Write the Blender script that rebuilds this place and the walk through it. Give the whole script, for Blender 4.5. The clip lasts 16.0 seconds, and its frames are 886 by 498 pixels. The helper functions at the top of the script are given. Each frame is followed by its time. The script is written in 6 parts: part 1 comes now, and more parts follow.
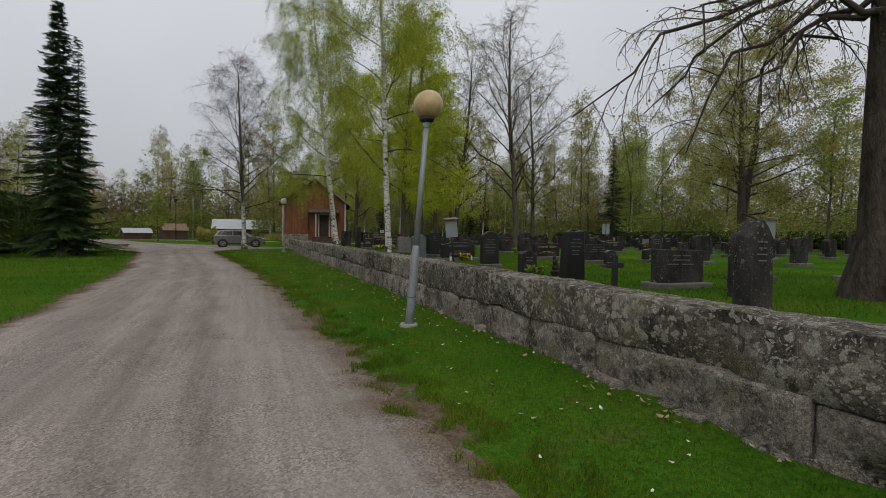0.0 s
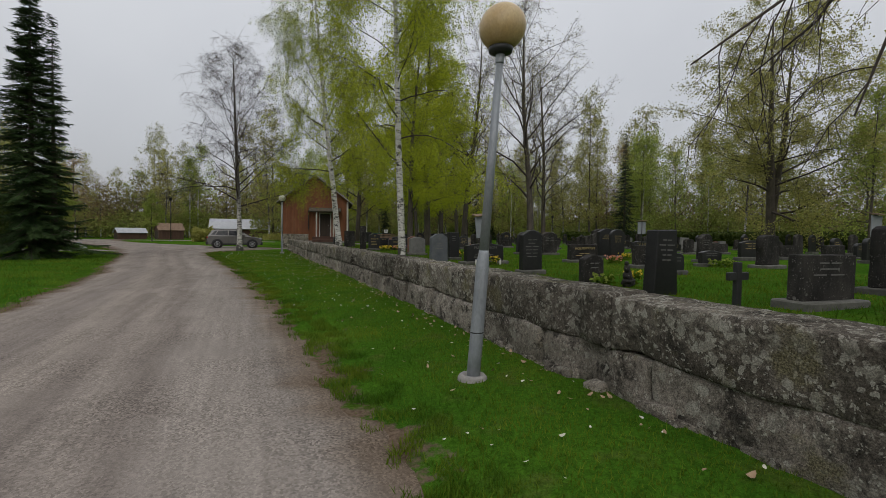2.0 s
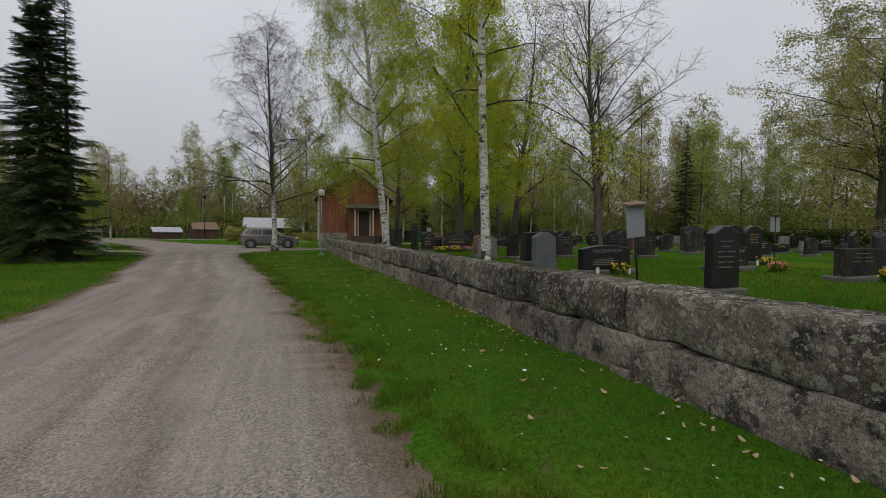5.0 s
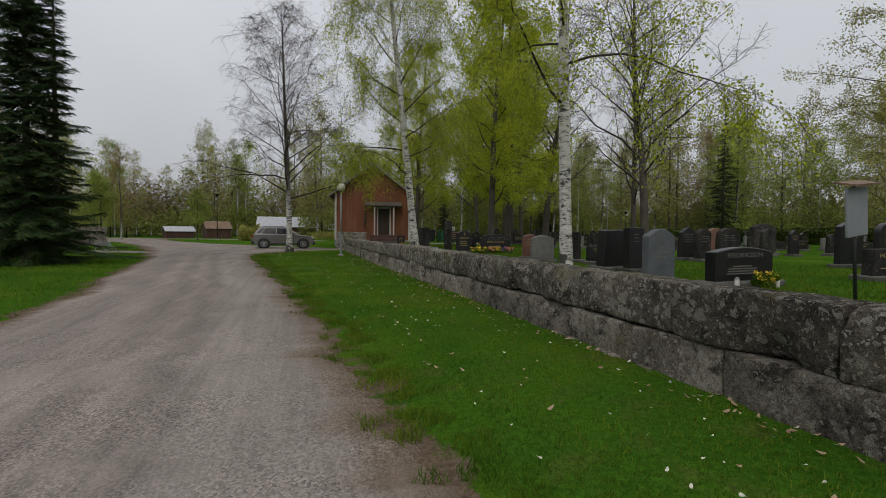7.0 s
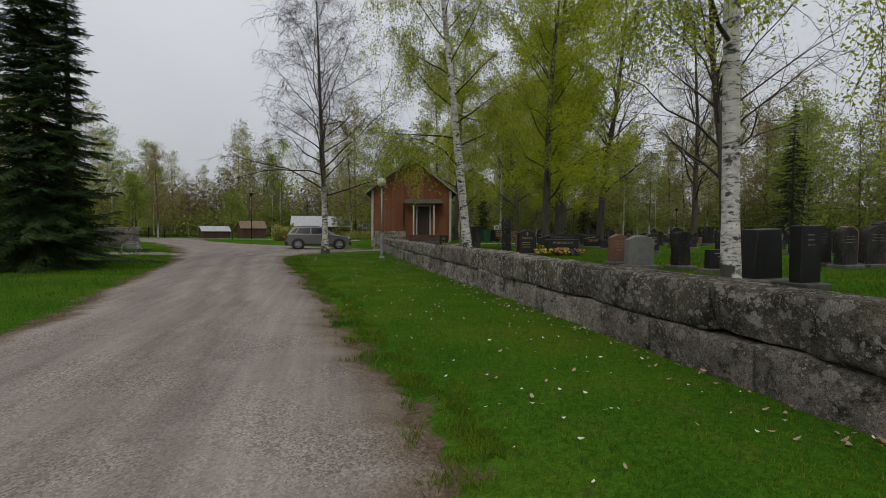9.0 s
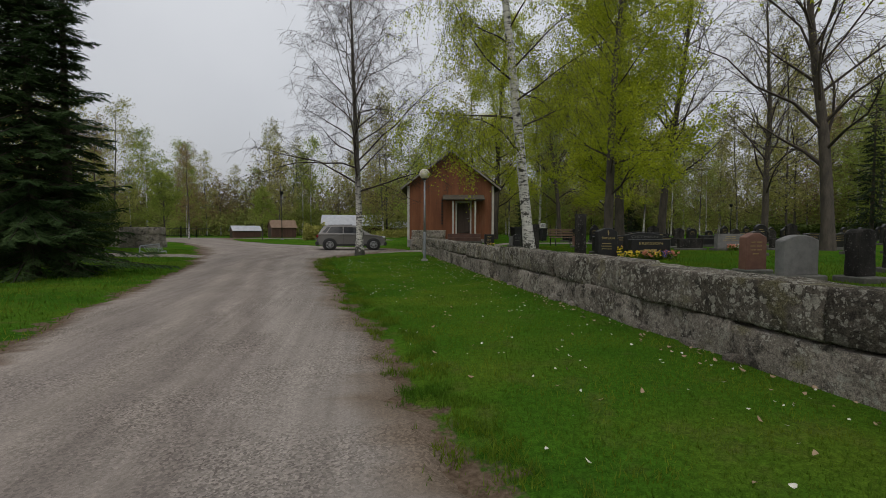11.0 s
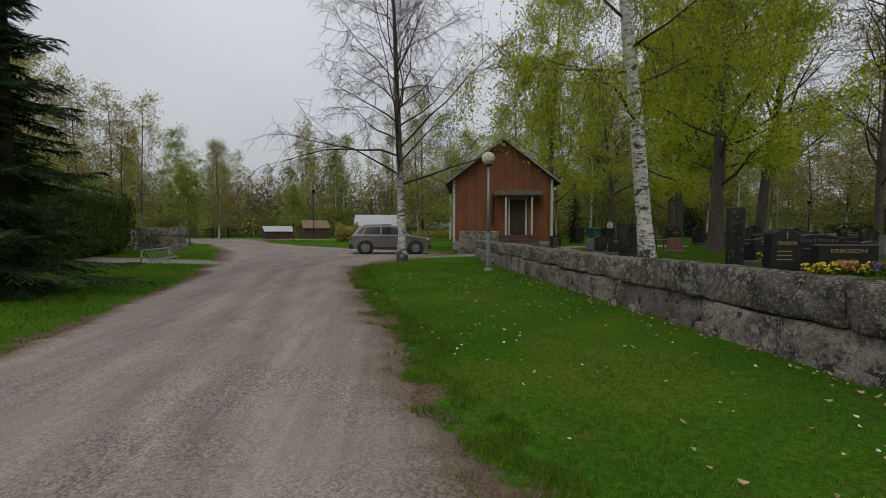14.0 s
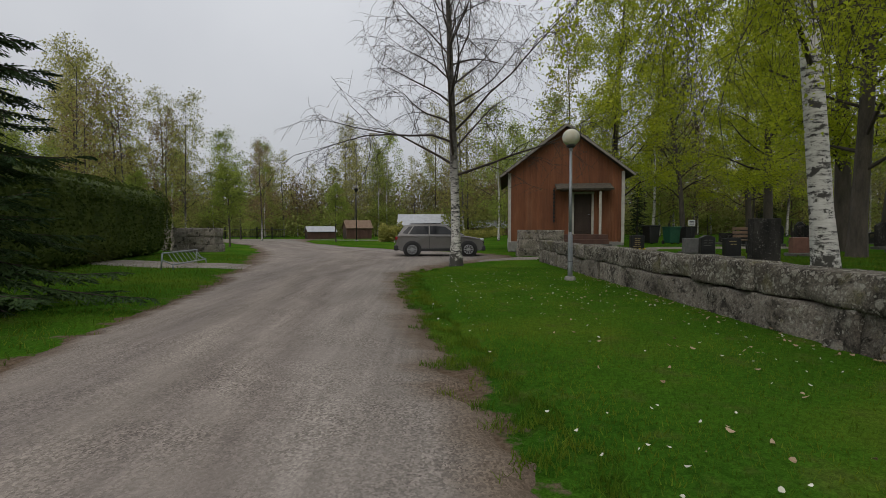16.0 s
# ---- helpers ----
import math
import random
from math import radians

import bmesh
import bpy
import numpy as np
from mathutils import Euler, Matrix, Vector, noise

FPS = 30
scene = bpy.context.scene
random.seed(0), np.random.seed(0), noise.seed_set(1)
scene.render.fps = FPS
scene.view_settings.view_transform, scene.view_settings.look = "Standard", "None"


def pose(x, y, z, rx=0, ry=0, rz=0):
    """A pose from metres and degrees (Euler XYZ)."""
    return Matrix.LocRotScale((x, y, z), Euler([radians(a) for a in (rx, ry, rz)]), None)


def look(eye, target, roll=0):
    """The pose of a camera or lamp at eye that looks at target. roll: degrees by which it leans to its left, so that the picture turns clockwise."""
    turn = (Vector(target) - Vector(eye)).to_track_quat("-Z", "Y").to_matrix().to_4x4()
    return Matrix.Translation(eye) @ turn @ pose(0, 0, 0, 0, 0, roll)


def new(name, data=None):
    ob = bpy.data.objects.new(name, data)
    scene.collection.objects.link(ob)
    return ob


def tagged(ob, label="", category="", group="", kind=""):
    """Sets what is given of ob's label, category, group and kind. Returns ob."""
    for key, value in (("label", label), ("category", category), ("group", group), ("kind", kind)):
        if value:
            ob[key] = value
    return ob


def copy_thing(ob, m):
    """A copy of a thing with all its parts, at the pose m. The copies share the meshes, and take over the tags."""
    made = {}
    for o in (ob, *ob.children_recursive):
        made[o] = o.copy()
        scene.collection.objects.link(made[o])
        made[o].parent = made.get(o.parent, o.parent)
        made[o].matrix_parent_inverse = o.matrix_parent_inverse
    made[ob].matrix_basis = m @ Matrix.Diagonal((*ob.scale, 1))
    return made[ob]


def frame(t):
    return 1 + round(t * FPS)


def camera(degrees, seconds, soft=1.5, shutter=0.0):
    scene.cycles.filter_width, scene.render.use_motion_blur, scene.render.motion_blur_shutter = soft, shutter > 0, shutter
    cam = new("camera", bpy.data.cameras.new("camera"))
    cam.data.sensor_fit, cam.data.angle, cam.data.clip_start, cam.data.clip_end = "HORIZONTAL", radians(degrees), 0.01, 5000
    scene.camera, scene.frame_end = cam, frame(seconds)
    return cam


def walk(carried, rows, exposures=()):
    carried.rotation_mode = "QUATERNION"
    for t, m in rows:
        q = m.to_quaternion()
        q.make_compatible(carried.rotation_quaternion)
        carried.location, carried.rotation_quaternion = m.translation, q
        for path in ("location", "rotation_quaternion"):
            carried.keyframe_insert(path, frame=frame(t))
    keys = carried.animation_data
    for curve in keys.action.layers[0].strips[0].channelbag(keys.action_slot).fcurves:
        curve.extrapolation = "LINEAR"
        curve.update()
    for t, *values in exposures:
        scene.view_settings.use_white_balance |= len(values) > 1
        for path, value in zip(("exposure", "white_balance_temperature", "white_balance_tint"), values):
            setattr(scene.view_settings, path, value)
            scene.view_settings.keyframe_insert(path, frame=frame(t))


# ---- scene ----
cam = camera(87.5, 16.0, soft=0.7)
METRES, EYE, TILT, LEAN, TURN = 21.4, 1.3, 1.35, 0.48, -22.5
ROWS = [
    (0.0, 0.0, 0.0, 0.0, 0.07, -3.13, -1.21),
    (0.5, -0.0081, 0.0274, -0.0013, 0.03, -3.12, -1.23),
    (1.0, -0.0161, 0.0542, -0.0027, -0.02, -3.11, -1.24),
    (1.5, -0.0235, 0.0812, -0.0035, -0.02, -3.1, -1.24),
    (2.0, -0.033, 0.1078, -0.0039, 0.05, -3.11, -1.22),
    (2.5, -0.0424, 0.1352, -0.005, 0.25, -3.16, -1.17),
    (3.0, -0.0539, 0.162, -0.0057, 1.01, -3.23, -1.04),
    (3.5, -0.0658, 0.1888, -0.0065, 1.61, -3.24, -1.07),
    (4.0, -0.08, 0.2159, -0.0072, 2.43, -3.29, -1.04),
    (6.5, -0.1526, 0.3596, -0.0131, 4.61, -3.39, -1.01),
    (7.0, -0.1651, 0.3881, -0.0144, 5.06, -3.42, -0.99),
    (7.5, -0.1781, 0.4148, -0.0151, 5.54, -3.45, -0.98),
    (8.0, -0.1911, 0.4428, -0.0155, 6.3, -3.53, -0.84),
    (8.5, -0.2064, 0.4708, -0.0156, 7.77, -3.59, -0.74),
    (9.0, -0.2202, 0.4997, -0.0165, 8.81, -3.62, -0.7),
    (11.5, -0.297, 0.6439, -0.0208, 13.22, -3.81, -0.33),
    (12.0, -0.3117, 0.672, -0.0222, 14.16, -3.77, -0.32),
    (12.5, -0.3266, 0.7007, -0.0227, 14.7, -3.77, -0.3),
    (13.0, -0.3417, 0.7278, -0.0229, 15.21, -3.78, -0.28),
    (13.5, -0.3561, 0.7563, -0.0237, 15.6, -3.79, -0.25),
    (14.0, -0.3721, 0.7836, -0.0239, 16.08, -3.81, -0.19),
    (14.5, -0.3869, 0.8131, -0.0249, 16.61, -3.83, -0.11),
    (15.0, -0.4048, 0.8413, -0.0259, 18.39, -3.9, 0.12),
    (15.5, -0.4202, 0.8689, -0.0275, 20.37, -3.88, 0.15),
    (16.0, -0.4369, 0.896, -0.0285, 21.16, -3.83, 0.14),
]
walk(cam, [(t, pose(0, 0, EYE, TILT, LEAN, TURN) @ pose(METRES * x, METRES * y, METRES * z, 90 + pitch, roll, yaw)) for t, x, y, z, yaw, pitch, roll in ROWS])

# ---- world, sun, exposure ----
scene.view_settings.exposure = 0.0
world = bpy.data.worlds.new("overcast_sky")
scene.world = world
world.use_nodes = True
wn = world.node_tree.nodes
wl = world.node_tree.links
wn.clear()
w_out = wn.new("ShaderNodeOutputWorld")
w_bg = wn.new("ShaderNodeBackground")
w_sky = wn.new("ShaderNodeTexSky")
w_sky.sky_type = "NISHITA"
w_sky.sun_disc = False
w_sky.sun_elevation = radians(38)
w_sky.sun_rotation = radians(200)
w_sky.dust_density = 4.0
w_co = wn.new("ShaderNodeTexCoord")
w_ns = wn.new("ShaderNodeTexNoise")
w_ns.inputs["Scale"].default_value = 2.2
w_ns.inputs["Detail"].default_value = 5.0
w_rp = wn.new("ShaderNodeValToRGB")
w_rp.color_ramp.elements[0].position = 0.3
w_rp.color_ramp.elements[0].color = (4.7, 4.8, 5.05, 1)
w_rp.color_ramp.elements[1].position = 0.75
w_rp.color_ramp.elements[1].color = (5.4, 5.5, 5.7, 1)
w_mx = wn.new("ShaderNodeMix")
w_mx.data_type = "RGBA"
w_mx.inputs[0].default_value = 0.9
wl.new(w_co.outputs["Generated"], w_ns.inputs["Vector"])
wl.new(w_ns.outputs["Fac"], w_rp.inputs["Fac"])
wl.new(w_sky.outputs["Color"], w_mx.inputs[6])
wl.new(w_rp.outputs["Color"], w_mx.inputs[7])
w_sep = wn.new("ShaderNodeSeparateXYZ")
wl.new(w_co.outputs["Generated"], w_sep.inputs["Vector"])
w_zen = wn.new("ShaderNodeMapRange")   # an overcast sky grows brighter towards the zenith
w_zen.inputs["From Min"].default_value = 0.0
w_zen.inputs["From Max"].default_value = 1.0
w_zen.inputs["To Min"].default_value = 0.93
w_zen.inputs["To Max"].default_value = 1.95
wl.new(w_sep.outputs["Z"], w_zen.inputs["Value"])
w_mul = wn.new("ShaderNodeMix")
w_mul.data_type = "RGBA"
w_mul.blend_type = "MULTIPLY"
w_mul.inputs[0].default_value = 1.0
wl.new(w_mx.outputs[2], w_mul.inputs[6])
wl.new(w_zen.outputs["Result"], w_mul.inputs[7])
wl.new(w_mul.outputs[2], w_bg.inputs["Color"])
w_bg.inputs["Strength"].default_value = 0.1
wl.new(w_bg.outputs["Background"], w_out.inputs["Surface"])

sun_data = bpy.data.lights.new("sun", "SUN")
sun_data.energy = 0.6
sun_data.angle = radians(40)
sun_data.color = (1.0, 0.97, 0.93)
sun = new("sun", sun_data)
sun.matrix_world = look((-20, -40, 50), (0, 0, 0))


# ---- materials ----
def nodes_of(name):
    m = bpy.data.materials.new(name)
    m.use_nodes = True
    nt = m.node_tree
    return m, nt, nt.nodes["Principled BSDF"]


def ramp(nt, source, stops):
    r = nt.nodes.new("ShaderNodeValToRGB")
    el = r.color_ramp.elements
    el[0].position, el[0].color = stops[0][0], (*stops[0][1], 1)
    el[1].position, el[1].color = stops[-1][0], (*stops[-1][1], 1)
    for p, c in stops[1:-1]:
        e = el.new(p)
        e.color = (*c, 1)
    nt.links.new(source, r.inputs["Fac"])
    return r.outputs["Color"]


def noise_of(nt, scale, detail=4.0, stretch=(1, 1, 1), rough=0.6, coord="Object"):
    tc = nt.nodes.new("ShaderNodeTexCoord")
    mp = nt.nodes.new("ShaderNodeMapping")
    mp.inputs["Scale"].default_value = stretch
    ns = nt.nodes.new("ShaderNodeTexNoise")
    ns.inputs["Scale"].default_value = scale
    ns.inputs["Detail"].default_value = detail
    ns.inputs["Roughness"].default_value = rough
    nt.links.new(tc.outputs[coord], mp.inputs["Vector"])
    nt.links.new(mp.outputs["Vector"], ns.inputs["Vector"])
    return ns.outputs["Fac"]


def mixed(nt, fac, a, b, kind="MIX"):
    mx = nt.nodes.new("ShaderNodeMix")
    mx.data_type = "RGBA"
    mx.blend_type = kind
    for sock, v in ((mx.inputs[0], fac), (mx.inputs[6], a), (mx.inputs[7], b)):
        if isinstance(v, (int, float)):
            sock.default_value = v
        elif isinstance(v, tuple):
            sock.default_value = (*v, 1)
        else:
            nt.links.new(v, sock)
    return mx.outputs[2]


def bumped(nt, bsdf, height, strength, dist=0.02):
    b = nt.nodes.new("ShaderNodeBump")
    b.inputs["Strength"].default_value = strength
    b.inputs["Distance"].default_value = dist
    nt.links.new(height, b.inputs["Height"])
    nt.links.new(b.outputs["Normal"], bsdf.inputs["Normal"])


def random_tint(nt, color, low=0.8, high=1.15):
    oi = nt.nodes.new("ShaderNodeObjectInfo")
    mr = nt.nodes.new("ShaderNodeMapRange")
    mr.inputs["To Min"].default_value = low
    mr.inputs["To Max"].default_value = high
    nt.links.new(oi.outputs["Random"], mr.inputs["Value"])
    return mixed(nt, 1.0, color, mr.outputs["Result"], "MULTIPLY")


def surface(name, c1, c2, scale=6.0, rough=0.8, bump=0.2, metal=0.0, stretch=(1, 1, 1), fine=60.0, dist=0.01, vary=0.0, coord="Object", spec=0.4):
    """A surface with broad patches from c1 to c2 and fine grain."""
    m, nt, b = nodes_of(name)
    n1 = noise_of(nt, scale, 5.0, stretch, coord=coord)
    n2 = noise_of(nt, fine, 3.0, stretch, coord=coord)
    col = ramp(nt, n1, [(0.3, c1), (0.7, c2)])
    col = mixed(nt, 0.35, col, ramp(nt, n2, [(0.3, (0.45, 0.45, 0.45)), (0.7, (1, 1, 1))]), "MULTIPLY")
    if vary:
        col = random_tint(nt, col, 1 - vary, 1 + vary)
    nt.links.new(col, b.inputs["Base Color"])
    b.inputs["Roughness"].default_value = rough
    b.inputs["Metallic"].default_value = metal
    b.inputs["Specular IOR Level"].default_value = spec
    if bump:
        bumped(nt, b, n2, bump, dist)
    return m


def leafy(name, c1, c2, scale=0.5, trans=0.35, rough=0.6):
    """Leaves and blades: patchy colour, part of the light passing through."""
    m, nt, b = nodes_of(name)
    n1 = noise_of(nt, scale, 3.0)
    gi = nt.nodes.new("ShaderNodeNewGeometry")
    col = ramp(nt, n1, [(0.35, c1), (0.65, c2)])
    spread = ramp(nt, gi.outputs["Random Per Island"], [(0.0, (0.72, 0.75, 0.7)), (1.0, (1.25, 1.2, 1.1))])
    col = mixed(nt, 1.0, col, spread, "MULTIPLY")
    col = random_tint(nt, col, 0.85, 1.15)
    nt.links.new(col, b.inputs["Base Color"])
    b.inputs["Roughness"].default_value = rough
    b.inputs["Specular IOR Level"].default_value = 0.06
    tr = nt.nodes.new("ShaderNodeBsdfTranslucent")
    nt.links.new(col, tr.inputs["Color"])
    mx = nt.nodes.new("ShaderNodeMixShader")
    mx.inputs[0].default_value = trans
    nt.links.new(b.outputs["BSDF"], mx.inputs[1])
    nt.links.new(tr.outputs["BSDF"], mx.inputs[2])
    nt.links.new(mx.outputs["Shader"], nt.nodes["Material Output"].inputs["Surface"])
    return m


def rosettes(nt, scale, low, high, vector):
    """Crisp round lichen spots, each of its own size."""
    vo = nt.nodes.new("ShaderNodeTexVoronoi")
    vo.inputs["Scale"].default_value = scale
    nt.links.new(vector, vo.inputs["Vector"])
    sp = nt.nodes.new("ShaderNodeSeparateColor")
    nt.links.new(vo.outputs["Color"], sp.inputs["Color"])
    size = nt.nodes.new("ShaderNodeMapRange")
    size.inputs["To Min"].default_value = low
    size.inputs["To Max"].default_value = high
    nt.links.new(sp.outputs["Red"], size.inputs["Value"])
    dv = nt.nodes.new("ShaderNodeMath")
    dv.operation = "DIVIDE"
    nt.links.new(vo.outputs["Distance"], dv.inputs[0])
    nt.links.new(size.outputs["Result"], dv.inputs[1])
    return ramp(nt, dv.outputs["Value"], [(0.86, (1, 1, 1)), (1.0, (0, 0, 0))])


def warped(nt, amount, scale):
    tc = nt.nodes.new("ShaderNodeTexCoord")
    nz = nt.nodes.new("ShaderNodeTexNoise")
    nz.inputs["Scale"].default_value = scale
    nz.inputs["Detail"].default_value = 4.0
    sc = nt.nodes.new("ShaderNodeVectorMath")
    sc.operation = "SCALE"
    sc.inputs["Scale"].default_value = amount
    ad = nt.nodes.new("ShaderNodeVectorMath")
    nt.links.new(tc.outputs["Object"], nz.inputs["Vector"])
    nt.links.new(nz.outputs["Color"], sc.inputs[0])
    nt.links.new(tc.outputs["Object"], ad.inputs[0])
    nt.links.new(sc.outputs["Vector"], ad.inputs[1])
    return ad.outputs["Vector"]


def granite_wall(name, dark, mid, pale, cover, moss_at):
    """Weathered granite: mottled grains, black stains, lichen rosettes, ochre moss."""
    m, nt, b = nodes_of(name)
    fine = noise_of(nt, 110.0, 3.0)
    col = ramp(nt, noise_of(nt, 1.6, 5.0, rough=0.65), [(0.33, dark), (0.5, mid), (0.68, pale)])
    stain = ramp(nt, noise_of(nt, 4.2, 7.0, rough=0.72), [(0.39, (0.9, 0.9, 0.9)), (0.48, (0, 0, 0))])
    col = mixed(nt, stain, col, (0.055, 0.05, 0.044))
    col = mixed(nt, 0.75, col, ramp(nt, noise_of(nt, 30.0, 5.0, rough=0.8), [(0.36, (0.3, 0.29, 0.28)), (0.5, (0.95, 0.95, 0.94)), (0.66, (1.6, 1.56, 1.5))]), "MULTIPLY")
    vec = warped(nt, 0.09, 20.0)
    for scale, low, high, shift, tone in ((8.0, 0.08, 0.46, 2.1, (0.34, 0.32, 0.27)), (15.0, 0.1, 0.5, 3.3, (0.40, 0.38, 0.325)), (34.0, 0.05, 0.48, 4.9, (0.44, 0.42, 0.36))):
        where = ramp(nt, noise_of(nt, shift, 4.0), [(cover, (0, 0, 0)), (cover + 0.09, (0.85, 0.85, 0.85))])
        col = mixed(nt, mixed(nt, 1.0, rosettes(nt, scale, low, high, vec), where, "MULTIPLY"), col, tone)
    moss = ramp(nt, noise_of(nt, 2.7, 5.0), [(moss_at, (0, 0, 0)), (moss_at + 0.1, (0.7, 0.7, 0.7))])
    col = mixed(nt, moss, col, ramp(nt, fine, [(0.35, (0.10, 0.09, 0.045)), (0.65, (0.22, 0.20, 0.11))]))
    col = mixed(nt, 0.7, col, ramp(nt, fine, [(0.34, (0.32, 0.32, 0.32)), (0.64, (1.3, 1.3, 1.28))]), "MULTIPLY")
    col = random_tint(nt, col, 0.72, 1.2)
    nt.links.new(col, b.inputs["Base Color"])
    b.inputs["Roughness"].default_value = 0.92
    b.inputs["Specular IOR Level"].default_value = 0.05
    bumped(nt, b, mixed(nt, 0.35, noise_of(nt, 14.0, 8.0, rough=0.8), fine), 1.0, 0.05)
    return m


def grave_granite():
    """Old dark gravestones: dull, streaked, dotted with small pale lichens."""
    m, nt, b = nodes_of("weathered_dark_granite")
    col = ramp(nt, noise_of(nt, 4.0, 6.0, (1, 1, 0.4)), [(0.32, (0.015, 0.014, 0.013)), (0.55, (0.036, 0.033, 0.03)), (0.75, (0.07, 0.064, 0.055))])
    vec = warped(nt, 0.04, 30.0)
    for scale, tone in ((16.0, (0.17, 0.165, 0.145)), (40.0, (0.22, 0.21, 0.19))):
        where = ramp(nt, noise_of(nt, scale * 0.3, 4.0), [(0.5, (0, 0, 0)), (0.6, (0.75, 0.75, 0.75))])
        col = mixed(nt, mixed(nt, 1.0, rosettes(nt, scale, 0.05, 0.42, vec), where, "MULTIPLY"), col, tone)
    fine = noise_of(nt, 70.0, 4.0)
    col = mixed(nt, 0.5, col, ramp(nt, fine, [(0.3, (0.4, 0.4, 0.4)), (0.7, (1.25, 1.25, 1.25))]), "MULTIPLY")
    nt.links.new(random_tint(nt, col, 0.75, 1.3), b.inputs["Base Color"])
    b.inputs["Roughness"].default_value = 0.85
    b.inputs["Specular IOR Level"].default_value = 0.15
    bumped(nt, b, fine, 0.6, 0.012)
    return m


def birch_bark(name, dark=0.46, old=False):
    m, nt, b = nodes_of(name)
    streak = noise_of(nt, 1.0, 6.0, (4.5, 4.5, 17.0), 0.72)
    patch = noise_of(nt, 1.3, 5.0, (2.6, 2.6, 3.4), 0.7)
    col = ramp(nt, streak, [(dark - 0.06, (0.03, 0.027, 0.025)), (dark + 0.03, (0.50, 0.48, 0.44)), (0.75, (0.72, 0.70, 0.66))])
    col = mixed(nt, ramp(nt, patch, [(0.57, (0, 0, 0)), (0.62, (1, 1, 1))]), col, (0.05, 0.045, 0.04))
    tc = nt.nodes.new("ShaderNodeTexCoord")
    sep = nt.nodes.new("ShaderNodeSeparateXYZ")
    nt.links.new(tc.outputs["Object"], sep.inputs["Vector"])
    foot = nt.nodes.new("ShaderNodeMapRange")
    foot.inputs["From Min"].default_value = 0.05
    foot.inputs["From Max"].default_value = 0.75
    foot.inputs["To Min"].default_value = 0.25
    foot.inputs["To Max"].default_value = -0.1
    nt.links.new(sep.outputs["Z"], foot.inputs["Value"])
    ad = nt.nodes.new("ShaderNodeMath")
    nt.links.new(foot.outputs["Result"], ad.inputs[0])
    nt.links.new(noise_of(nt, 5.0, 4.0), ad.inputs[1])
    col = mixed(nt, ramp(nt, ad.outputs["Value"], [(0.55, (0, 0, 0)), (0.62, (1, 1, 1))]), col, (0.05, 0.047, 0.04))
    if old:   # the bark turns grey-brown above the pale foot of the stem
        up = nt.nodes.new("ShaderNodeMapRange")
        up.inputs["From Min"].default_value = 1.8
        up.inputs["From Max"].default_value = 4.2
        up.inputs["To Max"].default_value = 0.97
        nt.links.new(sep.outputs["Z"], up.inputs["Value"])
        col = mixed(nt, up.outputs["Result"], col, ramp(nt, streak, [(0.35, (0.035, 0.03, 0.026)), (0.65, (0.10, 0.088, 0.074))]))
    nt.links.new(col, b.inputs["Base Color"])
    b.inputs["Roughness"].default_value = 0.75
    bumped(nt, b, streak, 0.4, 0.01)
    return m


